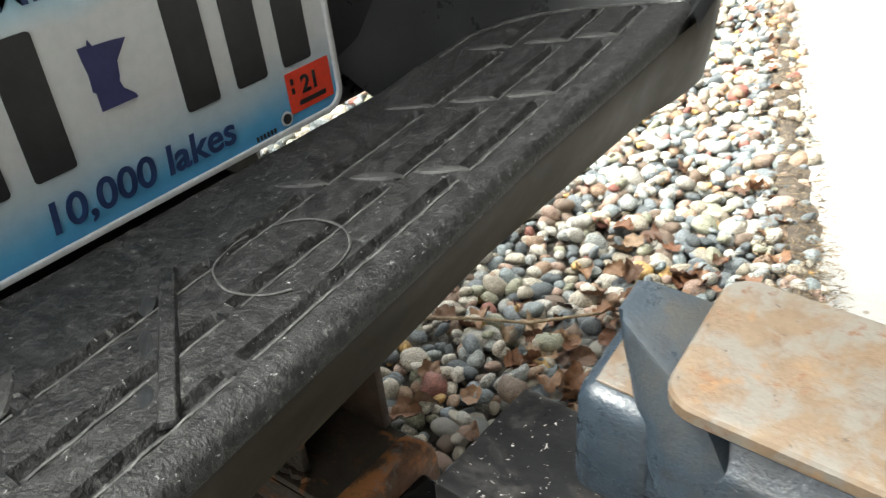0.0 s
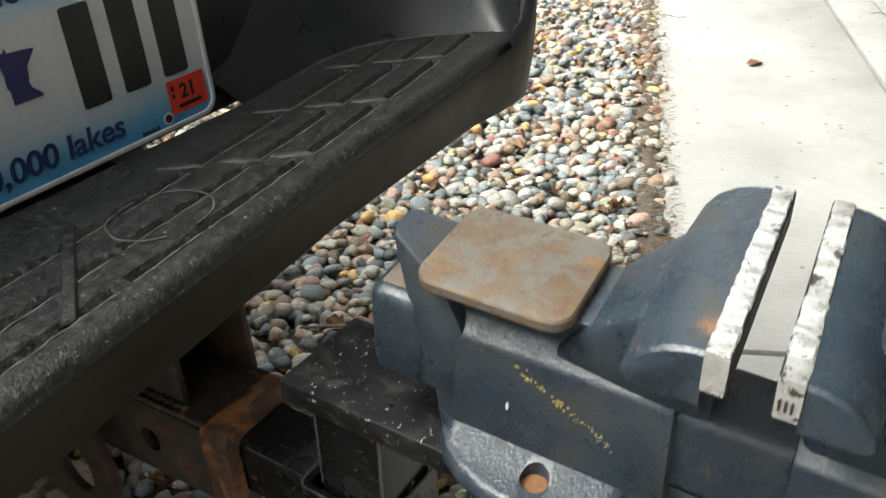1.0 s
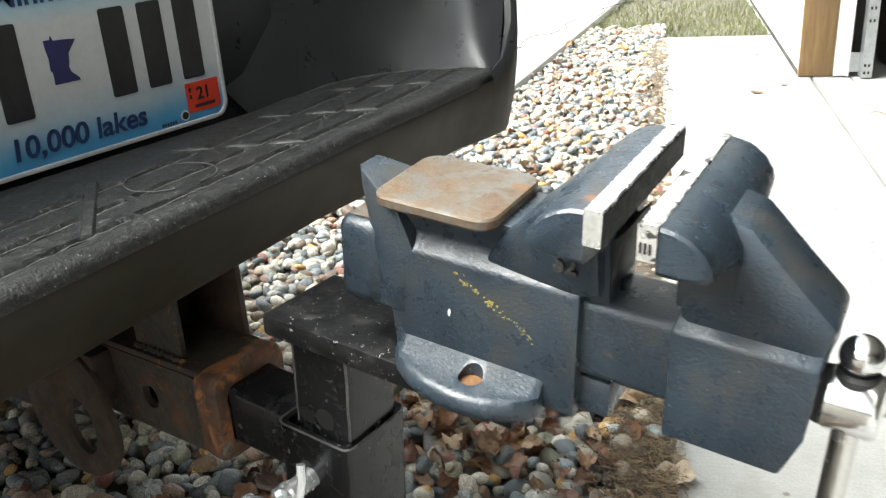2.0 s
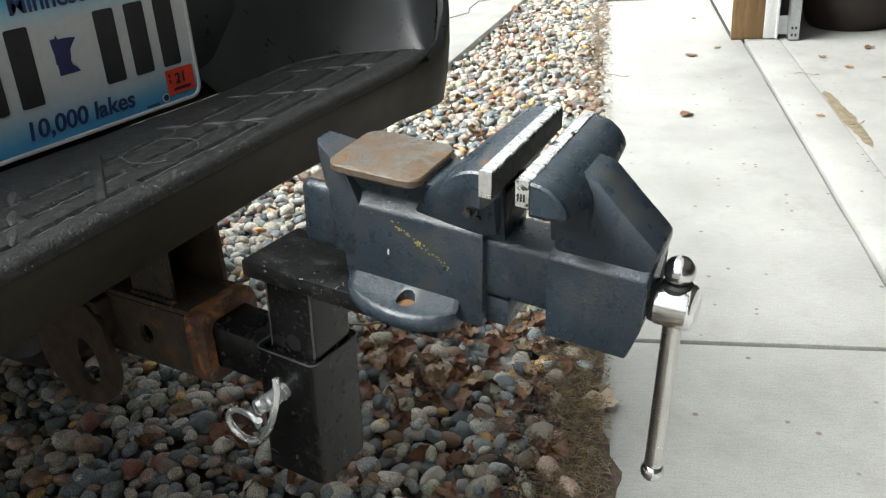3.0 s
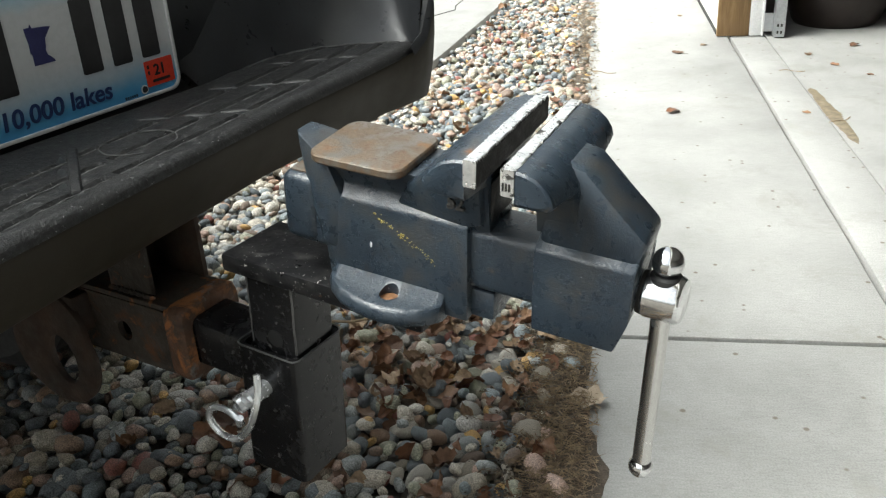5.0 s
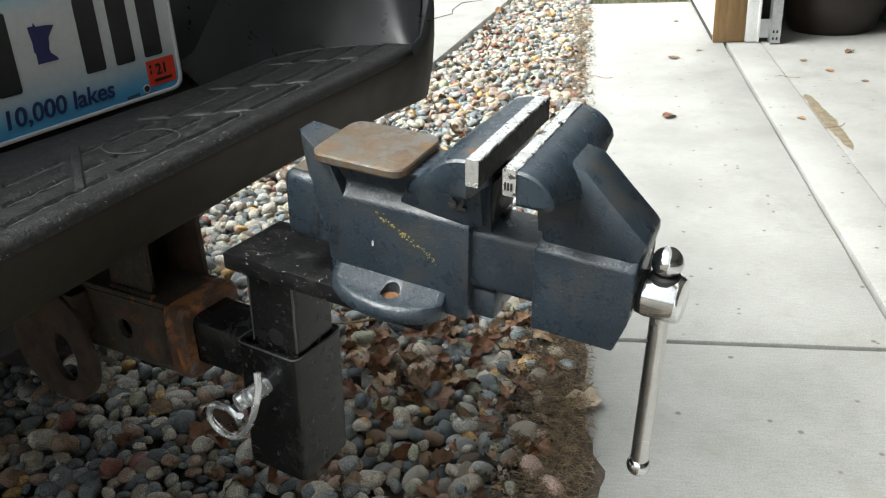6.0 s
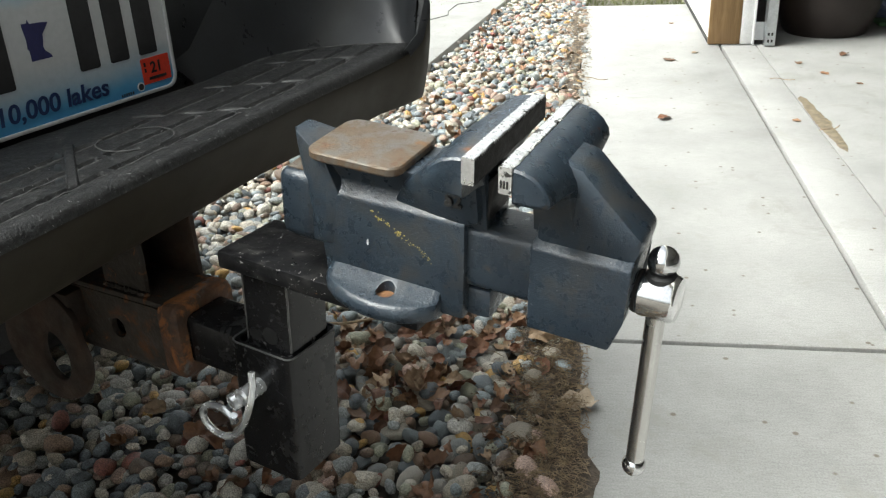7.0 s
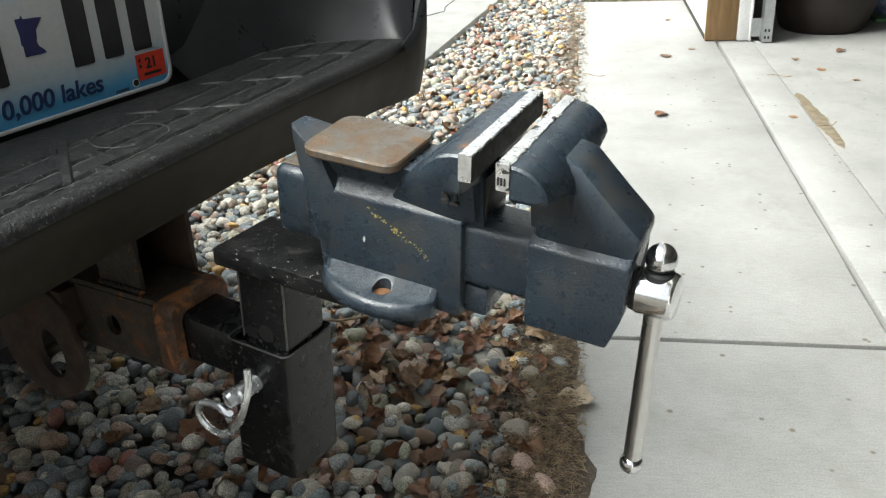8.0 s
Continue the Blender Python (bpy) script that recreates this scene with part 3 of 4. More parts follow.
pot = thing("planter_pot", "large dark brown glazed planter pot on the garage floor", "planter", m=Matrix.Translation(uv(3.80, 1.24)))
part("bowl", lathe([(0.0, 0.175), (0.02, 0.19), (0.12, 0.225), (0.30, 0.25), (0.36, 0.245), (0.36, 0.225), (0.30, 0.225)], (0, 0, 0), (0, 0, 1), 40), pot_glaze, pot)
part("rim", lathe([(0.352, 0.242), (0.352, 0.262), (0.385, 0.266), (0.392, 0.255), (0.385, 0.232), (0.352, 0.228)], (0, 0, 0), (0, 0, 1), 40), pot_glaze, pot)
part("soil_fill", lathe([(0.30, 0.224), (0.335, 0.224), (0.34, 0.1)], (0, 0, 0), (0, 0, 1), 32), soil, pot)

bag = bmesh.new()
bmesh.ops.create_icosphere(bag, subdivisions=4, radius=1)
for w in bag.verts:
    k = 1 + 0.35 * noise.noise(w.co * 2.1) + 0.18 * noise.noise(w.co * 5)
    w.co = Vector((w.co.x * 0.14 * k, w.co.y * 0.10 * k, max(0.0, (w.co.z + 0.75)) * 0.075 * k + 0.002))
ob = part("plastic_bag", bag, bag_plastic)
ob.location = uv(4.12, 1.62)
tagged(ob, "crumpled blue and white plastic bag on the garage floor", "bag")
ob = part("green_tray", box(-0.16, 0.16, -0.06, 0.06, 0.002, 0.02, 0.006), green_plastic)
ob.matrix_world = Matrix.Translation(uv(3.93, 1.66)) @ STRIP
tagged(ob, "flat green plastic tray on the garage floor", "tray")

# ---- vehicle ----
truck = thing("vehicle", "brown vehicle with a black rubber-topped rear step bumper", "car")


def crown(y):
    return -0.105 * y - 0.06 * y * abs(y)


def pad_back(y):
    return -0.365 if y < 0.2 else -0.365 - 0.02 * min(1, (y - 0.2) / 0.12) + 0.135 * max(0.0, (y - 0.2) / 0.248) ** 5


def pad_front(y):
    return -0.216 + crown(y) + 0.014 * min(1.0, max(0.0, (y - 0.18) / 0.22))


PAD_Z = 0.662
GROOVES = (-0.297, -0.2605, -0.2285)
ROWS_Y = (-0.385, -0.275, -0.165, -0.050, 0.078, 0.190, 0.302, 0.414)


def row_line(y0, off):
    """Where a row of ribs crosses a groove that lies off from the middle one."""
    return y0 + 0.025 + (0.73 * off if y0 > 0 else -0.74 * off)


def pad_height(x, y):
    h = 0.0
    xc = x - crown(y)
    for g in GROOVES:
        d = xc - g
        if -0.0058 < d < 0.0044:
            for y0 in ROWS_Y:
                yl = row_line(y0, g + 0.262)
                if abs(y - yl) < 0.0045:
                    break
            else:
                h -= 0.0047 * min(1.0, (d + 0.0058) / 0.0030, (0.0044 - d) / 0.0012)
    h += 0.0006 * noise.noise((x * 60, y * 60, 1))
    return h


ny, nx = 420, 150
rows = []
for i in range(ny + 1):
    y = -0.45 + 0.897 * i / ny
    xb, xf = pad_back(y), pad_front(y)
    row = [Vector((xb, y, PAD_Z - 0.03))]
    for k in range(nx + 1):
        x = xb + (xf - xb) * k / nx
        row.append(Vector((x, y, PAD_Z + pad_height(x, y))))
    for k in range(1, 9):
        a = math.pi / 2 * k / 8
        row.append(Vector((xf + 0.012 * math.sin(a), y, PAD_Z - 0.012 * (1 - math.cos(a)))))
    rows.append(row)
pad = part("step_pad", loft(rows, closed=False), pad_rubber, truck, "black scuffed rubber step pad with moulded grooves")
rows = []
for y in (-1.35, -1.2, -0.9, -0.6, -0.452):
    xb, xf = -0.365, pad_front(max(y, -0.45))
    rows.append([Vector(p) for p in ((xb, y, PAD_Z - 0.03), (xb, y, PAD_Z), (xf, y, PAD_Z), (xf + 0.009, y, PAD_Z - 0.004), (xf + 0.012, y, PAD_Z - 0.012))])
part("step_pad_end", loft(rows, closed=False), pad_rubber, truck)


def groove_runs(g):
    """Stretches of a groove between the rows of ribs."""
    stops = [-0.45] + [row_line(y0, g + 0.262) for y0 in ROWS_Y]
    for a, c in zip(stops, stops[1:]):
        a, c = a + 0.0055, min(c - 0.0055, 0.43)
        if c - a > 0.02:
            ys = [a + (c - a) * k / 30 for k in range(31)]
            ys = [y for y in ys if pad_back(y) + 0.012 < g + crown(y)]
            if len(ys) > 3:
                yield ys


# pale wires on the groove edges: scuffing plus an edge highlight put into the colour
for g in GROOVES:
    for ys in groove_runs(g):
        line = [(g + 0.0046 + 0.0005 * noise.noise((y * 140, g * 9, 2)) + crown(y), y, PAD_Z - 0.0003 + 0.0009 * noise.noise((y * 110, g * 7, 3))) for y in ys]
        part("groove_edge", wire(line, 0.0010, 5), worn_lit_rubber, pad)


def lens_rib(cx, cy, ang, length, width, height):
    """A low leaf-shaped rib on the pad."""
    rows = []
    for i in range(13):
        f = -1 + 2 * i / 12
        w = width * (1 - f * f) ** 0.7 + 1e-4
        rows.append([Vector((f * length / 2, s * w / 2, z * height * (1 - f * f) ** 0.5 - 0.0008)) for s, z in ((-1, 0), (-0.6, 0.75), (0, 1), (0.6, 0.75), (1, 0))])
    b = loft(rows, closed=False)
    b.transform(Matrix.Translation((cx, cy, PAD_Z)) @ Matrix.Rotation(ang, 4, "Z"))
    return b


for y0 in ROWS_Y:
    if y0 == -0.05:
        continue
    for g in GROOVES:
        yl = row_line(y0, g + 0.262)
        x = g - 0.012 + crown(yl)
        if pad_back(yl) + 0.02 < x < pad_front(yl) - 0.01:
            part("rib", lens_rib(x, yl, 0.60 if y0 > 0 else -0.62, 0.034, 0.010, 0.0028), rib_rubber, pad)
bar = hull([(x, y, z) for x, y in ((-0.315, -0.0225), (-0.309, -0.0145), (-0.214, -0.085), (-0.220, -0.093)) for z in (PAD_Z - 0.001,)] +
           [(x, y, PAD_Z + 0.0024) for x, y in ((-0.313, -0.0215), (-0.309, -0.0165), (-0.216, -0.0855), (-0.220, -0.0910))], 0.0006)
part("cross_rib", bar, pad_rubber, pad)
for f in (0.2, 0.5, 0.82):
    part("rib_recess", lens_rib(-0.312 + 0.096 * f - 0.0068, -0.018 - 0.069 * f - 0.0090, -0.62, 0.027, 0.009, 0.0012), recess_plastic, pad)
loop = []
for i in range(56):
    a = 2 * math.pi * i / 56
    r = 0.0335 + 0.002 * noise.noise((math.cos(a) * 2, math.sin(a) * 2, 5))
    loop.append((-0.2685 + r * math.cos(a) * 0.93, 0.019 + r * math.sin(a) * 1.05, PAD_Z + 0.0006))
part("round_seam", wire(loop[:24], 0.0007, 6), worn_lit_rubber, pad, "thin round seam of a cut-out")
part("round_seam", wire(loop[27:52], 0.0007, 6), worn_lit_rubber, pad)

# painted bumper face, wrapping round the far corner
plan = [(pad_front(max(y, -0.45)) + 0.012, y, 0.6495) for y in (-1.35, -0.9, -0.45, -0.3, -0.2, -0.1, 0.0, 0.08, 0.16, 0.24, 0.30, 0.35, 0.39)]
plan += [(-0.237, 0.425, 0.654), (-0.237, 0.455, 0.667), (-0.240, 0.482, 0.700), (-0.256, 0.508, 0.755), (-0.283, 0.533, 0.82), (-0.33, 0.553, 0.90), (-0.42, 0.563, 0.95), (-0.7, 0.57, 0.95), (-1.0, 0.572, 0.95)]
rows = []
for i, (x, y, zr) in enumerate(plan):
    x2, y2 = plan[min(i + 1, len(plan) - 1)][:2]
    x1, y1 = plan[max(i - 1, 0)][:2]
    nrm = Vector((y2 - y1, -(x2 - x1), 0)).normalized()
    p = Vector((x, y, 0))
    col = []
    inset = 0.034 if y < 0.15 else max(0.014, 0.034 - 0.054 * (y - 0.15))
    for f in (0.0, 0.05, 0.3, 0.6, 0.85, 0.95):
        z = zr + (0.5835 - zr) * f
        col.append(p + nrm * (-0.0015 if f == 0.0 else -inset * f + 0.004 * math.sin(math.pi * f)) + Vector((0, 0, z)))
    for off, z in ((0.001, 0.5842), (0.005, 0.5826), (0.012, 0.5824), (0.07, 0.584)):
        col.append(p - nrm * (inset + off) + Vector((0, 0, z)))
    rows.append(col)
part("bumper_face", loft(rows, closed=False), tan_paint, truck, "grey-brown painted bumper face curving round the corner")
rim = [(-0.247, 0.425, 0.656), (-0.247, 0.448, 0.668), (-0.253, 0.475, 0.702), (-0.268, 0.502, 0.757), (-0.295, 0.525, 0.822), (-0.342, 0.543, 0.902), (-0.43, 0.553, 0.952), (-0.7, 0.56, 0.952)]
lip = []
for (x, y, z), (x2, y2, z2) in zip(plan[13:21], rim):
    a, c = Vector((x, y, z)), Vector((x2, y2, z2))
    mid = (a + c) / 2 + Vector((0, 0, 0.006))
    lip.append([a - Vector((0, 0, 0.004)), a * 0.7 + c * 0.3 + Vector((0, 0, 0.004)), mid, c])
part("bumper_lip", loft(lip, closed=False), recess_plastic, truck, "black moulded lip")

line = [(pad_back(y) + 0.009 + 0.001 * noise.noise((y * 90, 1, 0)), y, PAD_Z + 0.0003 + 0.0009 * noise.noise((y * 130, 2, 0))) for y in [0.27 + 0.168 * k / 60 for k in range(61)]]
part("pad_edge", wire(line, 0.0013, 5), worn_lit_rubber, pad)

# black recess round the step
foot = [(-0.400, 0.158, PAD_Z + 0.035), (-0.394, 0.190, PAD_Z + 0.018)] + [(pad_back(y) + (0.005 if y > 0.23 else -0.017), y, PAD_Z - 0.012) for y in (0.212, 0.25, 0.31, 0.35, 0.385, 0.41, 0.425, 0.437, 0.447)]
top = [(-0.40, 0.158, 1.0), (-0.40, 0.190, 1.0), (-0.40, 0.212, 1.0), (-0.405, 0.27, 1.0), (-0.405, 0.36, 1.0), (-0.40, 0.44, 0.99), (-0.375, 0.50, 0.95), (-0.342, 0.543, 0.902), (-0.295, 0.525, 0.822), (-0.262, 0.492, 0.735), (-0.2405, 0.440, 0.659)]
rows = []
for f, t in zip(foot, top):
    f, t = Vector(f), Vector(t)
    col = []
    for k in range(9):
        s = k / 8
        p = f.lerp(t, s)
        p += Vector((-0.022, 0.012, -0.01)) * math.sin(math.pi * s) * min(1, (t - f).length / 0.12)
        col.append(p)
    rows.append(col)
part("recess_wall", loft(rows, closed=False), recess_plastic, truck, "black plastic wall curving up behind the step")
part("plate_backing", box(-0.44, -0.395, -1.3, 0.27, 0.650, 1.05, 0.006), recess_plastic, truck, "black panel behind the plate")

# unseen bed and cab, added; bed height sets how much sky reaches the vise
bed = hull([(x, y, z) for x in (-0.45, -2.45) for y in (-1.33, 0.55) for z in (0.74, 1.22)], 0.04)
part("body", bed, body_paint, truck, "grey-brown painted load bed, unseen, sized to shape the light")
cab = hull([(x, y, z) for x in (-2.47, -3.9) for y in (-1.33, 0.55) for z in (0.60, 1.30)] + [(x, y, 1.82) for x in (-2.55, -3.4) for y in (-1.16, 0.38)], 0.05)
part("cab", cab, body_paint, truck, "grey-brown painted cab, unseen, added behind the load bed")
part("bumper_beam", box(-0.40, -0.30, -1.3, 0.40, 0.586, 0.622, 0.004), under_dark, truck)
part("bumper_beam", box(-0.47, -0.357, -1.3, 0.112, 0.600, 0.630, 0.004), under_dark, truck)
# unseen dark slab, added to shade the ground under the vehicle
part("underbody", box(-3.8, -0.60, -1.2, 0.42, 0.60, 0.735, 0.03), under_dark, truck)
for wx in (-1.25, -3.5):
    for wy in (-1.22, 0.30):
        wh = part("wheel", lathe([(0.0, 0.20), (0.0, 0.30), (0.03, 0.335), (0.19, 0.335), (0.22, 0.30), (0.22, 0.20)], (wx, wy, 0.317), (0, 1, 0), 36), tyre_rubber, truck, "black rubber tyre")
        part("rim", lathe([(0.03, 0.05), (0.02, 0.19), (0.05, 0.205), (0.17, 0.205), (0.20, 0.19), (0.19, 0.05)], (wx, wy, 0.317), (0, 1, 0), 28), zinc, wh, "steel rim")

# number plate
PLX, PLY, PLZ = -0.367, 0.014, 0.667
plate = part("number_plate", flat(rounded_rect(-0.1525, 0.1525, 0.0, 0.1525, 0.014), lambda a, b, t: (t, a, b), -0.0015, 0.0), plate_print, truck, "white plate with blue foot and bars for its characters")
plate.location = (PLX, PLY, PLZ)
rim_o, rim_i = rounded_rect(-0.1525, 0.1525, 0.0, 0.1525, 0.014), rounded_rect(-0.1490, 0.1490, 0.0035, 0.149, 0.011)
part("plate_rim", ring_plate(rim_o, rim_i, lambda a, b, t: (t, a, b), -0.002, 0.0022, 0.0006), plate_frame, plate)
for yc in (-0.118, -0.080, -0.044, 0.049, 0.085, 0.121):
    part("character_bar", flat(rounded_rect(yc - 0.0115, yc + 0.0115, 0.040, 0.110, 0.002, 3), lambda a, b, t: (t, a, b), 0.0001, 0.0009), ink_black, plate)
state = [(-0.013, 0.094), (-0.0075, 0.094), (-0.0065, 0.0965), (-0.005, 0.093), (0.006, 0.0925), (0.0135, 0.0915), (0.0055, 0.082), (0.0045, 0.075),
         (0.0035, 0.072), (0.0045, 0.068), (0.010, 0.063), (0.011, 0.0605), (-0.0105, 0.0605), (-0.0105, 0.070), (-0.012, 0.0715), (-0.0115, 0.080), (-0.0125, 0.087)]
part("state_shape", flat(state, lambda a, b, t: (t, a, b), 0.0001, 0.0009), ink_blue, plate, "small navy state outline")
PL_TURN = Matrix(((0, 0, 1, 0), (1, 0, 0, 0), (0, 1, 0, 0), (0, 0, 0, 1)))


def letters(words):
    """Each letter of a flat word becomes a part of its own on the plate."""
    words.transform(PL_TURN)
    bmesh.ops.remove_doubles(words, verts=words.verts, dist=1e-6)
    todo = set(words.verts)
    while todo:
        grown = [todo.pop()]
        for w in grown:
            for e in w.link_edges:
                o = e.other_vert(w)
                if o in todo:
                    todo.remove(o)
                    grown.append(o)
        idx = {w: i for i, w in enumerate(grown)}
        glyph = bmesh.new()
        gv = [glyph.verts.new(w.co) for w in grown]
        for f in {f for w in grown for f in w.link_faces}:
            glyph.faces.new([gv[idx[w]] for w in f.verts])
        part("letter", glyph, ink_navy, plate, smooth=False)
    words.free()


words = lettering("10,000 lakes", 0.0228, 0.0003, 0.10, 0.0004)
words.transform(Matrix.Translation((-0.060, 0.0120, 0.0008)) @ Matrix.Diagonal((1.09, 1.04, 1.0, 1.0)) @ Matrix.Translation((0.060, -0.0120, -0.0008)) @ Matrix.Translation((-0.060, 0.0120, 0.0008)))
letters(words)
words = lettering("Minnesota", 0.0245, 0.0003, 0.0, 0.0004)
mid = (min(w.co.x for w in words.verts) + max(w.co.x for w in words.verts)) / 2
words.transform(Matrix.Translation((0.006 - mid, 0.1215, 0.0008)))
letters(words)
st = part("year_sticker", flat(rounded_rect(0.1085, 0.1455, 0.010, 0.036, 0.001, 3), lambda a, b, t: (t, a, b), 0.0001, 0.0007), sticker_red, plate, "red year sticker")
digits = lettering("21", 0.0155, 0.0002, 0.0, 0.0004)
digits.transform(Matrix.Translation((0.0009, 0.1195, 0.0205)) @ PL_TURN)
part("digits", digits, ink_black, st, smooth=False)
part("print_bar", flat(rounded_rect(0.116, 0.139, 0.0135, 0.0165, 0.0004, 2), lambda a, b, t: (t, a, b), 0.0007, 0.0010), ink_black, st)
for k in range(2):
    part("print_bar", flat(rounded_rect(0.1115, 0.114, 0.022 + 0.006 * k, 0.026 + 0.006 * k, 0.0004, 2), lambda a, b, t: (t, a, b), 0.0007, 0.0010), ink_black, st)
part("bolt_hole", lathe([(0, 0.0046), (0.0006, 0.0046), (0.0006, 0.0028)], (0.0003, 0.1035, 0.0095), (1, 0, 0), 20), plate_frame, plate)
part("bolt_hole", lathe([(0, 0.0033), (0.0009, 0.0033)], (0.0003, 0.1035, 0.0095), (1, 0, 0), 20), ink_black, plate)
for k in range(6):
    part("serial_bar", flat(rounded_rect(0.078 + 0.0028 * k, 0.0795 + 0.0028 * k, 0.0045, 0.0075, 0.0003, 2), lambda a, b, t: (t, a, b), 0.0001, 0.0007), ink_black, plate)

# receiver under the bumper
recv = part("hitch_receiver", box(-0.56, -0.258, 0.0015, 0.0705, 0.4995, 0.506, 0.002), rust_hitch, truck, "rusty steel receiver tube under the bumper")
part("tube_wall", box(-0.56, -0.258, 0.0015, 0.0705, 0.429, 0.4355, 0.002), rust_hitch, recv)
part("tube_wall", box(-0.56, -0.258, 0.064, 0.0705, 0.4355, 0.4995), rust_hitch, recv)
part("tube_wall", ring_plate(by_angle(square_at(-0.329, 0.4675, 0.071, 0.032), 48), by_angle(lambda a: (-0.329 + 0.0098 * math.cos(a), 0.463 + 0.0112 * math.sin(a)), 48),
                             lambda a, b, t: (a, t, b), 0.0015, 0.008), rust_hitch, recv)
part("tube_wall", box(-0.56, -0.4, 0.0015, 0.008, 0.4355, 0.4995), rust_hitch, recv)
part("collar", loft([[(x, y, z) for y, z in rounded_rect(0.036 - h, 0.036 + h, 0.467 - h, 0.467 + h, 0.010, 5)] for x, h in
                     ((-0.266, 0.035), (-0.262, 0.0385), (-0.252, 0.0395), (-0.243, 0.0395), (-0.238, 0.037), (-0.237, 0.0315), (-0.237, 0.027), (-0.27, 0.027))], caps=False), collar_rust, recv, "rusty reinforcing collar")
part("hanger", box(-0.345, -0.286, 0.0095, 0.0155, 0.505, 0.62, 0.001), rust_hitch, recv)
part("hanger", box(-0.345, -0.272, 0.0655, 0.0715, 0.505, 0.62, 0.001), rust_dark, recv)
part("hanger", box(-0.345, -0.339, 0.0155, 0.0655, 0.505, 0.62), rust_dark, recv)
weld = [(-0.345 + 0.062 * k / 20, 0.0085 + 0.0012 * math.sin(k * 2.1), 0.5065 + 0.001 * math.sin(k * 3.3)) for k in range(21)]
part("weld", wire(weld, 0.0032, 7), rust_hitch, recv)
chain_o = by_angle(lambda a: (-0.425 + 0.066 * math.cos(a), 0.424 + 0.060 * math.sin(a) + (0.02 if math.sin(a) > 0.4 else 0)), 48)
chain_i = by_angle(lambda a: (-0.410 + 0.0205 * math.cos(a), 0.420 + 0.029 * math.sin(a)), 48)
part("chain_plate", ring_plate(chain_o, chain_i, lambda a, b, t: (a, t, b), -0.022, -0.014, 0.002), rust_dark, recv, "dark rusty safety chain plate with an oval hole")
part("chain_plate_arm", box(-0.475, -0.375, -0.018, 0.004, 0.455, 0.498, 0.003), rust_dark, recv)

# ---- mount and vise share a slight droop ----
RIG = Matrix.Translation((0, 0.034, 0.58)) @ Matrix.Rotation(radians(3.6), 4, "Y") @ Matrix.Translation((0, -0.034, -0.58))
mount = thing("vise_mount", "black painted square-tube hitch mount for a vise", "hitch mount", m=RIG)


def square_tube(cx, cy, half, wall_t, z0, z1, r):
    b = loft([[(x, y, z) for x, y in rounded_rect(cx - h, cx + h, cy - h, cy + h, rr, 5)] for z, h, rr in
              ((z0, half - wall_t, r * 0.6), (z0, half, r), (z1, half, r), (z1, half - wall_t, r * 0.6), (z0, half - wall_t, r * 0.6))], caps=False)
    return b


part("outer_tube", square_tube(-0.1335, 0.0355, 0.0345, 0.005, 0.344, 0.479, 0.007), black_paint, mount, "black painted outer square tube")
part("inner_tube", square_tube(-0.1285, 0.0355, 0.0265, 0.004, 0.40, 0.556, 0.005), black_paint, mount, "black painted inner square tube")
part("tube_hole", lathe([(0, 0.0085), (0.0012, 0.0085)], (-0.1255, 0.0083, 0.493), (0, 1, 0), 22), hole_black, mount)
part("edge_scrape", wire([(-0.1038, 0.0096 + 0.0003 * math.sin(k), 0.482 + 0.07 * k / 12) for k in range(13)], 0.0011, 5), weld_grey, mount)
part("edge_scrape", wire([(-0.1528, 0.0094 + 0.0003 * math.sin(k * 2), 0.482 + 0.066 * k / 12) for k in range(13)], 0.0010, 5), weld_grey, mount)
part("tube_lip", wire([(x, y, 0.4793) for x, y in rounded_rect(-0.168, -0.099, 0.001, 0.070, 0.007, 5)], 0.0009, 5, True), weld_grey, mount)
part("shank", box(-0.40, -0.166, 0.0105, 0.0605, 0.428, 0.4785, 0.005, 3), black_paint, mount, "black painted square shank in the receiver")
bead = []
for k in range(26):
    bead.append((-0.1685 + 0.001 * math.sin(k * 2.3), 0.0085 + 0.0006 * math.sin(k * 3.1), 0.428 + 0.05 * k / 25))
part("weld_bead", wire(bead, 0.0022, 6), weld_grey, mount)
part("table_plate", box(-0.168, 0.035, -0.003, 0.0745, 0.555, 0.572, 0.003, 2), table_paint, mount, "black steel plate with chalky white scuffs")

pin = thing("hitch_pin", "zinc-plated hitch pin with a wire clip", "pin", m=RIG)
part("pin_rod", lathe([(0, 0.006), (0.002, 0.0085), (0.034, 0.0085), (0.036, 0.009), (0.05, 0.009)], (-0.1385, -0.024, 0.4405), (0.05, 1, 0.02), 22), zinc, pin)
part("pin_head", lathe([(0, 0.004), (0.002, 0.0085), (0.012, 0.0088), (0.014, 0.006)], (-0.150, -0.026, 0.4315), (0.35, 0.9, 0.25), 22), zinc, pin)
clip = [(-0.124, -0.021, 0.473), (-0.121, -0.024, 0.462), (-0.1205, -0.028, 0.450), (-0.124, -0.030, 0.436), (-0.131, -0.029, 0.420), (-0.141, -0.026, 0.406)]
clip += [(-0.168 + 0.0215 * math.cos(radians(a)), -0.023, 0.4045 + 0.0165 * math.sin(radians(a))) for a in range(-50, -361, -24)]
clip += [(-0.1475, -0.026, 0.4135), (-0.143, -0.029, 0.424)]
part("wire_clip", wire(clip, 0.0034, 10), zinc, pin, "bent shiny wire clip")

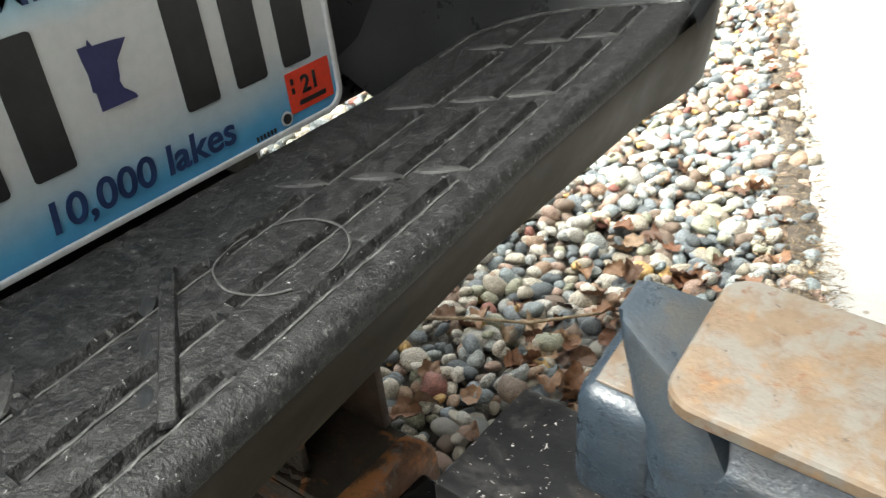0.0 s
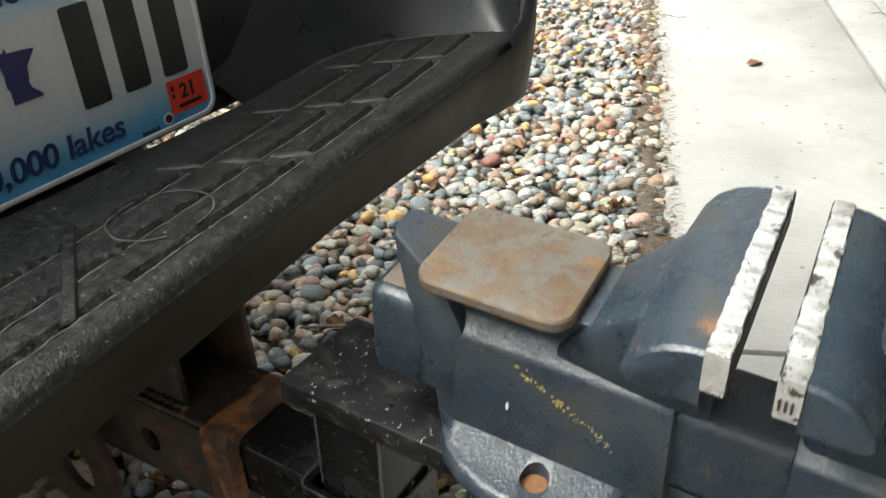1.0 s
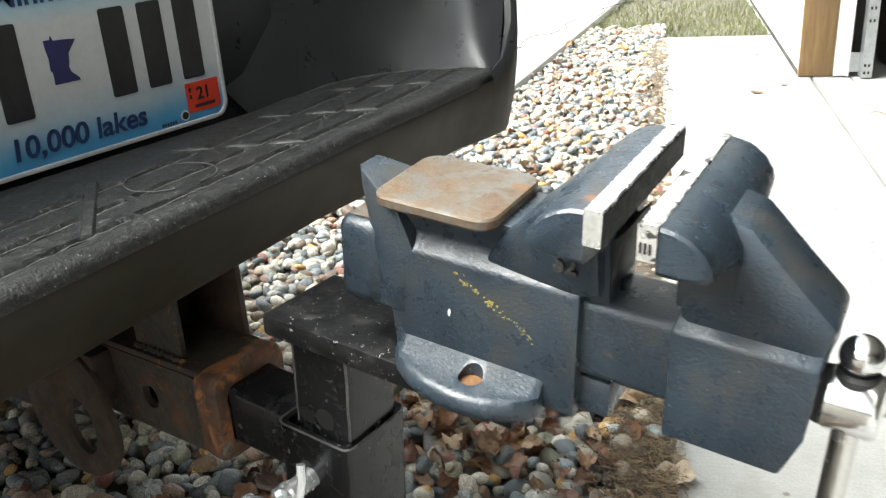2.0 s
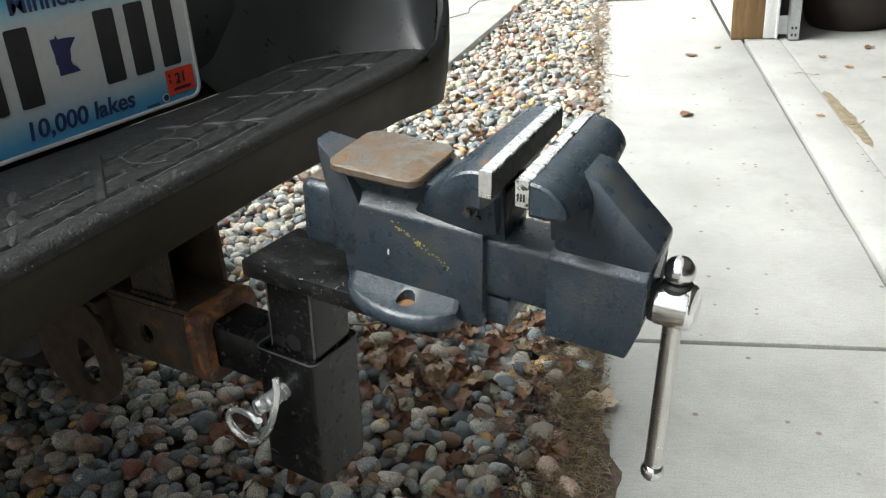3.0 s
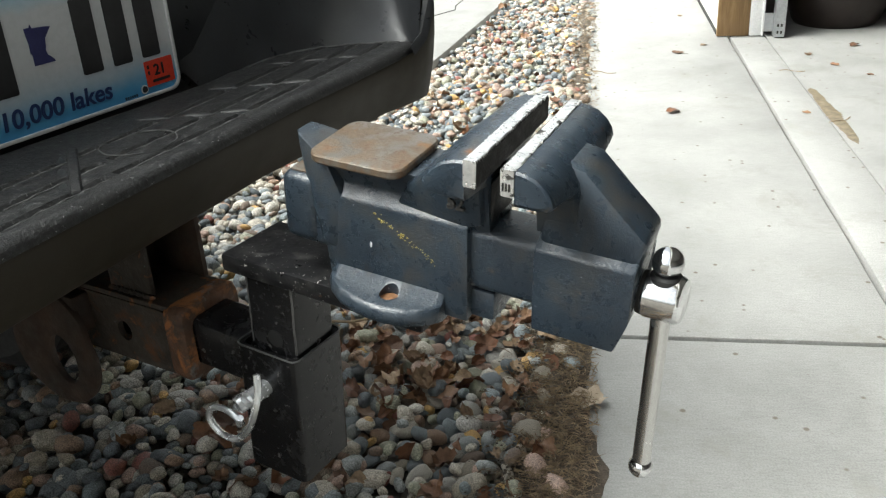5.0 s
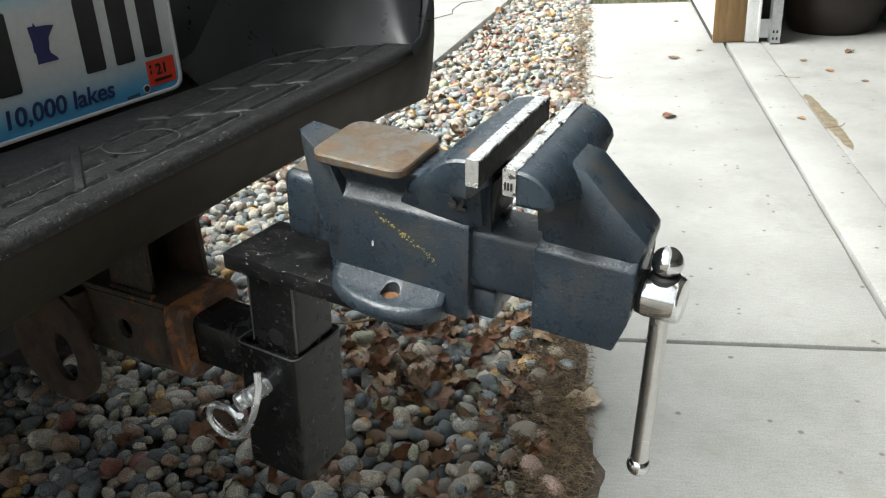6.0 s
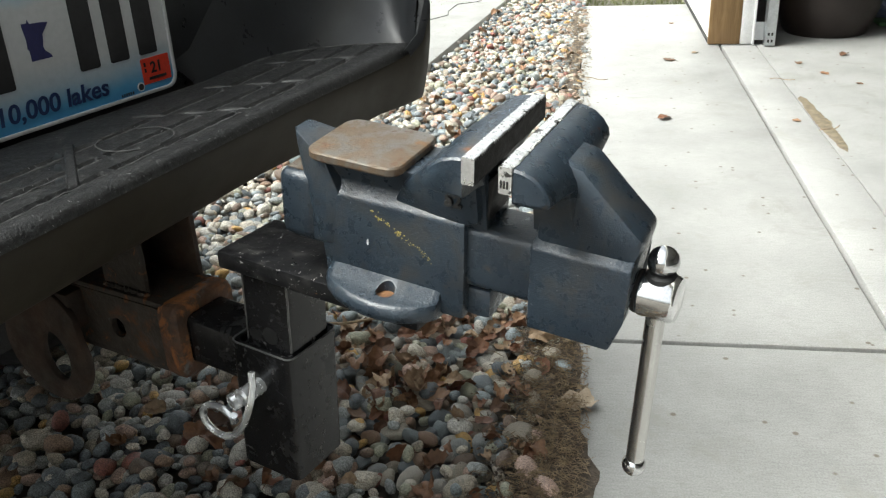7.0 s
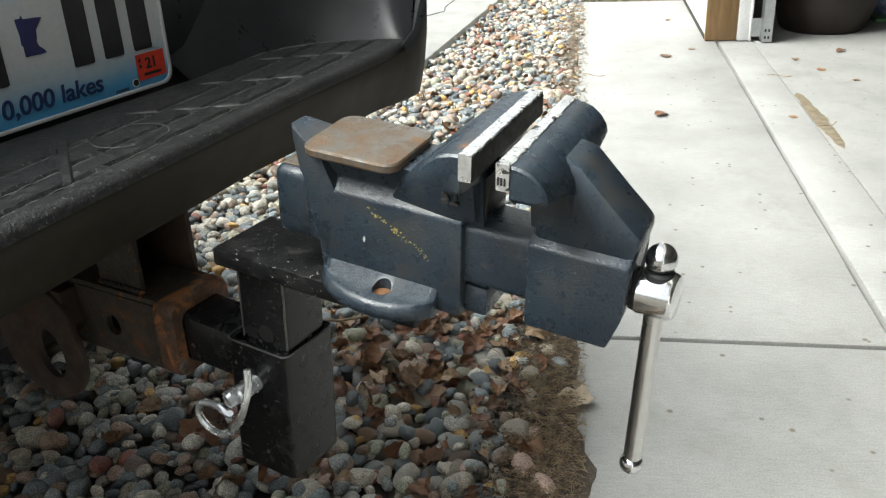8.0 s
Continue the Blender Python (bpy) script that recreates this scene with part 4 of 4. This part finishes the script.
# ---- vise ----
vise = thing("bench_vise", "blue-grey painted cast iron bench vise with rusty anvil", "vise", m=RIG)
YC = 0.034
sect = [(0.006, 0.572), (0.006, 0.6485), (0.0165, 0.6570), (0.0085, 0.6785), (0.0595, 0.6785), (0.0515, 0.6570), (0.062, 0.6485), (0.062, 0.572)]
rows = []
for x in (-0.066, -0.045, 0.05, 0.069):
    row = []
    for y, z in sect:
        lowx = 0.011 * min(1, max(0, (0.652 - z) / 0.06)) if x < -0.06 else 0.0
        inset = 0.003 if x < -0.06 else 0.0
        yy = YC + (y - YC) * (1 - inset * 20 * 0.6)
        row.append((x + lowx, yy, z))
    rows.append(row)
# the vise sits a little askew and rolled on its plate
ASKEW = Matrix(((1, -0.080, 0, 0.0003), (0, 1, 0, 0), (0, 0.055, 1, -0.0002), (0, 0, 0, 1)))
fixed = part("fixed_body", loft(rows, r=0.0022), vise_paint, vise, "blue-grey painted fixed casting")
part("rear_flange", hull([(-0.0935, 0.022, 0.6875), (-0.0935, 0.045, 0.6875), (-0.0895, 0.021, 0.680), (-0.0895, 0.046, 0.680), (-0.052, 0.0057, 0.673), (-0.052, 0.0623, 0.673), (-0.0665, 0.0057, 0.632), (-0.0665, 0.0623, 0.632),
                          (-0.060, 0.0054, 0.604), (-0.060, 0.0626, 0.604), (-0.046, 0.0054, 0.604), (-0.046, 0.0626, 0.604), (-0.0405, 0.0057, 0.650), (-0.0405, 0.0623, 0.650)], 0.004), vise_paint, fixed)



def jaw_head(face, s, tip, low, lift):
    """A jaw's cross-head: wide at the jaw plate, falling back to a rounded nose. s: +1 noses towards +x."""
    rows = []
    for y, k, zl in ((-0.0302, 0.86, 0.6865), (-0.0285, 0.95, 0.6840), (-0.020, 0.98, 0.6825), (-0.004, 1.02, 0.6810), (0.008, 1.08, 0.678), (0.015, 1.15, low), (0.053, 1.15, low), (0.060, 1.08, 0.678), (0.072, 1.02, 0.681), (0.088, 0.98, 0.6825), (0.0965, 0.95, 0.684), (0.0982, 0.86, 0.6865)):
        L = tip * k
        zt = 0.7145 if k > 0.9 else 0.7130
        zt += 0.002
        zl += lift if zl > 0.67 else 0.0
        hn = zt - max(zl, 0.682)
        prof = [(0.0, zt), (0.25 * L, zt - 0.03 * hn), (0.52 * L, zt - 0.13 * hn), (0.78 * L, zt - 0.34 * hn), (0.95 * L, zt - 0.60 * hn), (1.0 * L, zt - 0.82 * hn), (0.90 * L, zl + 0.0012), (0.55 * L, zl), (0.0, zl)]
        rows.append([(face + s * px, y, pz) for px, pz in prof])
    return loft(rows)


part("jaw_head", jaw_head(0.083, -1, 0.034, 0.640, 0.005), vise_paint, fixed)
part("jaw_neck", hull([(0.018, 0.007, 0.672), (0.018, 0.061, 0.672), (0.05, -0.002, 0.7005), (0.05, 0.070, 0.7005), (0.080, -0.005, 0.706), (0.080, 0.073, 0.706), (0.080, 0.0065, 0.652), (0.080, 0.0615, 0.652),
                       (0.062, 0.0085, 0.644), (0.062, 0.0595, 0.644), (0.006, 0.0105, 0.652), (0.006, 0.0575, 0.652)], 0.004), vise_paint, fixed)
# throat in near-black, darker than the casting around it
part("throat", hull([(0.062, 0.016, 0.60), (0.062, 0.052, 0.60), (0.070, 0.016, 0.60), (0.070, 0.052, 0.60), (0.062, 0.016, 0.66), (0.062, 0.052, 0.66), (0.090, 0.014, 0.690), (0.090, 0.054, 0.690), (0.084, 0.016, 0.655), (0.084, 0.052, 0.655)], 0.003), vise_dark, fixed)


def lug_reach(x):
    """How far the lug's rim stands out in front of the body."""
    ts = [(-0.0545, 0.006), (-0.053, 0.0005), (-0.046, -0.0085), (-0.034, -0.0165), (-0.019, -0.0222), (-0.003, -0.0248), (0.012, -0.0245), (0.026, -0.0215), (0.038, -0.0155), (0.046, -0.0085), (0.0495, -0.0035), (0.0500, 0.004)]
    for (a, p), (c, q) in zip(ts, ts[1:]):
        if x <= c:
            return p + (q - p) * (x - a) / (c - a)
    return ts[-1][1]


for mirror in (False, True):
    rows = []
    for i in range(45):
        x = 0.0500 - 0.1045 * (0.5 + 0.5 * math.cos(math.pi * i / 44))
        yo = lug_reach(x)
        yb = max(-0.0045, yo + 0.0062)
        sec = [(0.024, 0.5705), (min(yo + 0.007, 0.02), 0.5690), (yo + 0.0025, 0.5705), (yo + 0.0006, 0.5735), (yo, 0.5770), (yo + 0.0010, 0.5806), (yo + 0.0032, 0.5832), (yo + 0.0058, 0.5840), (yb + 0.0004, 0.5842), (max(0.0075, yb + 0.002), 0.5915), (0.024, 0.5915)]
        rows.append([(x, 2 * YC - y if mirror else y, z) for y, z in sec])
    hx, hy = 0.0065, 2 * YC + 0.0045 if mirror else -0.0045
    bore = lathe([(0, 0.0078), (0.04, 0.0078)], (hx, hy, 0.560), (0, 0, 1), 28)
    part("mounting_lug", drilled(loft(rows), [bore]), vise_paint, fixed, "round-edged lug with a bolt hole")
part("lug_floor", lathe([(0, 0.0080), (0.001, 0.0080)], (0.0065, -0.0045, 0.5790), (0, 0, 1), 20), bright_rust, fixed, "rusty bolt hole")
part("base_foot", box(0.058, 0.088, 0.014, 0.054, 0.5725, 0.5965, 0.004), vise_paint, fixed)
part("anvil", loft([[(x, y, z) for x, y in rounded_rect(-0.0645 + i, 0.0185 - i, -0.0050 + i, 0.0665 - i, 0.012 - i * 0.5, 7)] for z, i in ((0.6765, 0.0035), (0.6770, 0.0016), (0.6788, 0.0002), (0.6832, 0.0), (0.6846, 0.0009), (0.6852, 0.0032))]), rust_plate, vise, "flat anvil face with brown surface rust")
digits = lettering("52", 0.0140, 0.0022, 0.0, 0.0004)
digits.transform(Matrix.Translation((0.054, 0.0035, 0.6640)) @ Matrix.Rotation(radians(90), 4, "X"))
part("cast_mark", digits, vise_dark, fixed, "small cast number", smooth=False)
part("paint_dab", hull([(-0.0145 + 0.0009 * math.cos(k), 0.0052 + j * 0.0007, 0.6155 + 0.0025 * math.sin(k)) for k in (0, 0.9, 1.7, 2.6, 3.5, 4.3, 5.2) for j in (0, 1)]), white_dab, fixed)
random.seed(8)
dabs = bmesh.new()
for k in range(70):
    f = random.random() ** 0.8
    p = Vector((-0.012 + 0.055 * f + random.gauss(0, 0.0012), 0.0058, 0.6425 - 0.028 * f + random.gauss(0, 0.0011)))
    s = random.uniform(0.0003, 0.0009) * (1.2 if f < 0.55 else 0.7)
    hull([p + Vector((s * math.cos(a), j * 0.0006, s * math.sin(a))) for a in (0.3, 1.9, 3.2, 4.8) for j in (-0.3, 1)], bm=dabs)
part("faded_writing", dabs, yellow_ink, fixed, "worn yellow paint-pen writing", smooth=False)

slide = part("slide_bar", box(-0.098, 0.128, 0.0115, 0.0565, 0.5975, 0.6455, 0.006, 3), vise_paint, vise, "square sliding bar of the moving jaw")
part("slide_tail", box(-0.103, -0.068, 0.009, 0.059, 0.599, 0.656, 0.008, 3), vise_paint, slide, "rust-topped rear end")
part("tail_cap", box(-0.0965, -0.069, 0.016, 0.052, 0.6555, 0.6572, 0.001), rust_plate, slide)
moving = part("moving_jaw", loft([[(x + (dx if z < 0.6 else 0.0), y, z) for y, z in ((0.007, 0.5815), (0.0064, 0.606), (0.006, 0.6455), (0.0185, 0.6525), (0.0495, 0.6525), (0.062, 0.6455), (0.0616, 0.606), (0.061, 0.5815))] for x, dx in ((0.1195, 0.0), (0.155, 0.0), (0.1915, -0.0110))], r=0.0022),
              vise_paint, vise, "blue-grey painted moving jaw casting")
part("gusset", prism([(0.121, 0.640), (0.1905, 0.640), (0.1960, 0.6640), (0.174, 0.6835), (0.151, 0.7050), (0.132, 0.710), (0.120, 0.704)], 0.0125, 0.0555, 0.005), vise_paint, moving)
part("jaw_head", jaw_head(0.1185, 1, 0.027, 0.655, 0.009), vise_paint, moving)


def jaw_plate(x0, x1, z0, z1):
    n = 120
    rows = []
    for i in range(n + 1):
        y = -0.0310 + 0.1290 * i / n
        e = 0.0006
        j = [0.0006 * noise.noise((y * 90, q * 3.0, x0 * 50)) + 0.0007 * min(0.2, noise.noise((y * 320, q * 3.0, x0 * 50))) for q in range(6)]
        rows.append([(x0 + j[0], y, z0 + e), (x0 + j[1], y, z1 - e), (x0 + e, y, z1 + j[2]), (x1 - e, y, z1 + j[3]), (x1 + j[4], y, z1 - e), (x1 + j[5], y, z0 + e), (x1 - e, y, z0), (x0 + e, y, z0)])
    return loft(rows)


for nm, x0, x1, z0, z1, xi in (("a", 0.0825, 0.0920, 0.7000, 0.7182, 0.0920), ("b", 0.1092, 0.1184, 0.6995, 0.7175, 0.1092)):
    jp = part("jaw_plate", jaw_plate(x0, x1, z0, z1), jaw_steel, vise, "worn bright steel jaw plate")
    s = 1 if nm == "a" else -1
    t = bmesh.new()
    for i in range(44):
        for k in range(6):
            y, z = -0.0295 + 0.1255 * i / 43, z0 + 0.0012 + 0.0155 * k / 5
            hull([(xi - s * 0.0002, y - 0.0013, z), (xi - s * 0.0002, y + 0.0013, z), (xi - s * 0.0002, y, z - 0.0014), (xi - s * 0.0002, y, z + 0.0014), (xi + s * 0.0008, y, z)], bm=t)
    box(min(xi, xi + s * 0.0005), max(xi, xi + s * 0.0005), -0.0305, 0.0975, z0 + 0.0005, z1 - 0.0022, bm=t)
    part("serration", t, vise_dark, jp, "dark diamond-cut gripping face", smooth=False)
for k in range(3):
    b = box(0.1105 + 0.0022 * k, 0.1115 + 0.0022 * k, -0.0318, -0.0308, 0.7035, 0.7085, 0.0)
    part("stamp_mark", b, vise_dark, vise)

ASKEW = Matrix()
screw = part("screw_hub", lathe([(0.0, 0.011), (0.006, 0.0112), (0.0065, 0.0145), (0.009, 0.0165), (0.030, 0.0165), (0.033, 0.0150), (0.0335, 0.009)], (0.184, YC, 0.6195), (1, 0, 0), 32), chrome, vise, "chromed screw head")
part("screw_washer", lathe([(0, 0.015), (0.003, 0.0155), (0.004, 0.013)], (0.188, YC, 0.6195), (1, 0, 0), 28), vise_dark, vise)
HT, HB = Vector((0.2036, YC, 0.6445)), Vector((0.2020, YC, 0.474))
hb = part("handle_bar", lathe([(0, 0.0067), ((HT - HB).length, 0.0067)], HB, HT - HB, 24), steel_bar, vise, "brushed steel sliding handle")
b = ball(HT + Vector((0, 0, 0.001)), 0.0108)
part("ball_end", b, chrome, hb, "polished ball end")
part("ball_end", ball(HB, 0.0090), chrome, hb, "polished ball end")
part("rubber_ring", lathe([(0, 0.0085), (0.0005, 0.0112), (0.0035, 0.0118), (0.006, 0.0108), (0.0065, 0.0112), (0.0095, 0.0108), (0.011, 0.0085)], HT + (HB - HT).normalized() * 0.0185, HT - HB, 28), black_rubber, hb, "black rubber ring")


# ---- loose litter on the concrete and gravel ----
def leaf_mesh(seed, lobes, curl):
    """A dry leaf with a notched outline, a folded midrib and curled edges; about 9 cm."""
    rnd = random.Random(seed)
    b = bmesh.new()
    n = 28
    rings = []
    for f in (0.0, 0.45, 0.8, 1.0):
        ring = []
        for i in range(n):
            a = 2 * math.pi * i / n
            r = (0.55 + 0.45 * abs(math.cos(a * 0.5)) ** 0.7) * (1 + (0.075 * math.cos(a * lobes + seed) + 0.06 * math.cos(a * 11 + seed) + 0.14 * noise.noise((3 * math.cos(a), 3 * math.sin(a), seed))) * f)
            x, y = 0.052 * r * f * math.cos(a), 0.036 * r * f * math.sin(a)
            z = curl * (14.0 * y * y + 9.0 * x * x * math.sin(seed)) + 0.012 * curl * noise.noise((x * 55 + seed, y * 55, 0)) + 0.004 * f * noise.noise((x * 130, y * 130, seed))
            ring.append((x, y, z + 0.10 * abs(y)))
        rings.append(ring)
    c = b.verts.new((0, 0, 0))
    vs = [[b.verts.new(p) for p in ring] for ring in rings[1:]]
    for i in range(n):
        b.faces.new((c, vs[0][i], vs[0][(i + 1) % n]))
        for a, d in zip(vs, vs[1:]):
            b.faces.new((a[i], d[i], d[(i + 1) % n], a[(i + 1) % n]))
    wire([(0.02, 0, 0.0), (-0.03, 0, 0.001), (-0.062, 0.002, 0.004), (-0.078, 0.004, 0.010)], 0.0008, 5, bm=b)
    me = bpy.data.meshes.new("dry_leaf")
    b.to_mesh(me)
    b.free()
    me.materials.append(leaf_mat)
    me.shade_smooth()
    return me


LEAVES = [leaf_mesh(s, l, c) for s, l, c in ((1, 5, 0.6), (2, 3, 1.0), (3, 7, 1.3), (4, 5, 1.7), (5, 2, 1.1), (6, 4, 1.5), (7, 6, 0.9), (8, 3, 2.0))]


def leaf(x, y, z, size, turn, k, tip=0.0, label="curled brown dry leaf lying on the gravel", group="dry leaves on the gravel"):
    ob = new("dry_leaf", LEAVES[k % len(LEAVES)])
    low = min(w.co.z for w in ob.data.vertices)
    ob.matrix_world = Matrix.Translation((x, y, z - low * size)) @ Matrix.Rotation(turn, 4, "Z") @ Matrix.Rotation(tip, 4, "X") @ Matrix.Scale(size, 4)
    return tagged(ob, label, "leaf", group)


FLAT = "small dry brown leaf lying on the concrete"
for x, y, s, k in ((-0.728, 3.184, 0.75, 1), (-0.495, 2.36, 0.75, 4), (-0.671, 3.36, 0.5, 2), (-0.234, 3.302, 0.55, 5), (-0.111, 3.166, 0.6, 0), (-0.089, 3.511, 0.6, 3), (-0.095, 2.505, 0.5, 0), (-0.96, 3.95, 0.5, 1), (0.03, 3.05, 0.4, 2)):
    ob = leaf(x, y, 0.0005, s * 0.8, x * 9 + y * 5, k, 0, FLAT, "dry leaves on the concrete")
    ob.matrix_world = Matrix.Translation((x, y, 0.0)) @ Matrix.Diagonal((1, 1, 0.45, 1)) @ Matrix.Translation((-x, -y, 0.0)) @ ob.matrix_world
pale = leaf(-0.118, 0.690, 0.002, 0.72, 0.4, 6, 0.12, "pale tan dry leaf at the concrete edge", "dry leaves on the concrete")
pale.data = pale.data.copy()
pale.data.materials[0] = pale_leaf
for k, (x, y, a) in enumerate(((-0.24, 3.02, 0.2), (-0.90, 2.786, 0.1), (0.02, 2.45, 1.0))):
    tw = part("twig", wire([(0.09 * f - 0.045, 0.006 * math.sin(f * 5 + k), 0.0025 + 0.002 * math.sin(f * 7)) for f in (i / 9 for i in range(10))], 0.0015, 6), straw)
    tw.matrix_world = Matrix.Translation((x, y, 0)) @ Matrix.Rotation(a, 4, "Z")
    tagged(tw, "thin dry twig on the concrete", "twig", "twigs on the concrete")
tw = part("twig", wire([(0.0, 0, 0.03), (0.08, 0.06, 0.022), (0.17, 0.10, 0.02), (0.26, 0.17, 0.028)], 0.0028, 7), straw)
tw.matrix_world = Matrix.Translation((-0.80, 0.62, 0.0))
tagged(tw, "thin dry stick lying on the gravel", "twig")
rows = []
for k in range(60):
    f = k / 59
    u, v = 2.66 - 0.62 * f, 0.906 + 0.012 * f + 0.006 * noise.noise((f * 9, 2, 0))
    w = (0.010 + 0.012 * math.sin(math.pi * f) + 0.006 * noise.noise((f * 9, 5, 0))) * min(1, 22 * f, 14 * (1 - f)) + 0.0005
    rag = [0.006 * noise.noise((f * 60, q * 5, 3)) * min(1, 6 * f, 6 * (1 - f)) for q in (-1, 1)]
    rows.append([uv(u, v + q * w + (rag[0] if q == -1 else rag[1] if q == 1 else 0.0), 0.0006 + 0.0012 * (1 - q * q) * (0.6 + 0.4 * noise.noise((f * 40, q * 3, 1)))) for q in (-1, -0.5, 0, 0.5, 1)])
stain_b = loft(rows, closed=False)
tagged(part("leaf_debris", stain_b, stain_brown, smooth=False), "crumbled brown leaf debris along the threshold", "plant litter", kind="stuff")

# ---- river stones, last ----
def stone_shapes(sub, n):
    out = []
    for s in range(n):
        rnd = random.Random(100 + s)
        b = bmesh.new()
        bmesh.ops.create_icosphere(b, subdivisions=sub, radius=1)
        ax = (1.0, rnd.uniform(0.62, 0.88), rnd.uniform(0.42, 0.66))
        cuts = [(Vector((rnd.gauss(0, 1), rnd.gauss(0, 1), rnd.gauss(0, 0.7))).normalized(), rnd.uniform(0.58, 0.88)) for _ in range(rnd.choice((2, 3, 4, 6)))]
        for w in b.verts:
            p = w.co.copy()
            for d, lim in cuts:
                e = p.dot(d) - lim
                if e > 0:
                    p -= d * e * 0.80
            p *= 1 + 0.10 * noise.noise(p * 1.3 + Vector((s * 7.1, 0, 0)))
            w.co = Vector((p.x * ax[0], p.y * ax[1], p.z * ax[2]))
        b.verts.ensure_lookup_table()
        out.append(([tuple(w.co) for w in b.verts], [tuple(v.index for v in f.verts) for f in b.faces], b))
    return out


def drive_edge(y):
    return -1.665 - 0.2623 * (y - 2.781) if y > 1.6 else -2.1


random.seed(21)
spots = []
pitch = 0.0268
for iy in range(int(6.6 / pitch)):
    for ix in range(int(4.2 / pitch)):
        x = -2.9 + (ix + 0.5 * (iy % 2)) * pitch + random.gauss(0, 0.0055)
        y = -0.75 + iy * pitch * 0.92 + random.gauss(0, 0.006)
        v = x * math.cos(UA) + y * math.sin(UA)
        u = -x * math.sin(UA) + y * math.cos(UA)
        edge = 0.100 + 0.03 * noise.noise((u * 4, 7, 0)) + 0.012 * min(1.0, max(0.0, (u - 0.7) / 0.3))
        if v > edge + 0.02 or x < drive_edge(y) + 0.01 or u > 5.0:
            continue
        if v > edge - 0.05 and random.random() < (0.50 if u < 0.8 else 0.20):
            continue
        spots.append((x, y, 0))
for k in range(len(spots) // 3):
    x, y, _ = random.choice(spots)
    spots.append((x + random.gauss(0, 0.01), y + random.gauss(0, 0.01), 1))
big, fine = stone_shapes(2, 14), stone_shapes(3, 14)
fine_me = []
for s, (vv, ff, b) in enumerate(fine):
    me = bpy.data.meshes.new("pebble")
    b.to_mesh(me)
    b.free()
    me.materials.append(stone_one)
    me.shade_smooth()
    fine_me.append(me)
for vv, ff, b in big:
    b.free()
low_shapes = stone_shapes(1, 14)
for vv, ff, b in low_shapes:
    b.free()
gravel = thing("gravel_bed", "loose mixed river stones, grey, tan and rust coloured", "gravel", kind="structure")
allv, allf, count, near_n = [], [], 0, 0
for x, y, layer in spots:
    size = min(0.032, max(0.010, random.lognormvariate(math.log(0.0172), 0.30)))
    if layer:
        size *= 0.95
    z = -0.016 + random.uniform(-0.004, 0.004) + (0.014 if layer else 0.0)
    v = x * math.cos(UA) + y * math.sin(UA)
    z += 0.013 * min(1.0, max(0.0, (v + 0.03) / 0.06)) * (0.4 if layer else 1.0)
    rot = Euler((random.gauss(0, 0.35), random.gauss(0, 0.35), random.uniform(0, 6.28))).to_matrix()
    k = random.randrange(14)
    close = -0.62 < x < -0.05 and 0.40 < y < 0.86
    if close and near_n < 300:
        ob = new("pebble", fine_me[k])
        ob.parent = gravel
        ob.matrix_world = Matrix.Translation((x, y, z)) @ rot.to_4x4() @ Matrix.Scale(size, 4)
        near_n += 1
        continue
    vv, ff, _ = (big if y < 2.6 else low_shapes)[k]
    base = count
    pts = np.array(vv) @ (np.array(rot) * size).T + (x, y, z)
    allv.append(pts)
    allf += [(a + base, c + base, d + base) for a, c, d in ff]
    count += len(vv)
me = bpy.data.meshes.new("stones")
me.from_pydata(np.concatenate(allv).tolist(), [], allf)
me.materials.append(stone_many)
me.shade_smooth()
ob = new("stones", me)
ob.parent = gravel
tagged(ob, "mixed rounded river stones", kind="stuff")

random.seed(33)
for k in range(330):
    if k >= 275:
        p = uv(0.45 + 2.9 * random.random() ** 1.5, random.gauss(0.055, 0.04))
        x, y = p[0], p[1]
    elif k >= 230:
        x, y = random.uniform(-0.80, -0.12), random.uniform(0.22, 0.75)
    elif k < 165:
        x, y = random.gauss(-0.42, 0.13), random.gauss(0.80, 0.22)
    else:
        y = random.uniform(0.1, 4.4)
        x = random.uniform(-0.55, -0.02) - y * 0.39
    v = x * math.cos(UA) + y * math.sin(UA)
    if v > (0.125 if k >= 275 else 0.09) or x < drive_edge(y):
        continue
    leaf(x, y, random.uniform(-0.012, 0.006) if k < 275 else random.uniform(0.002, 0.010), random.uniform(0.28, 0.58) * (1.0 if k < 275 else 0.75), random.uniform(0, 6.28), random.randrange(8), random.gauss(0, 0.5))
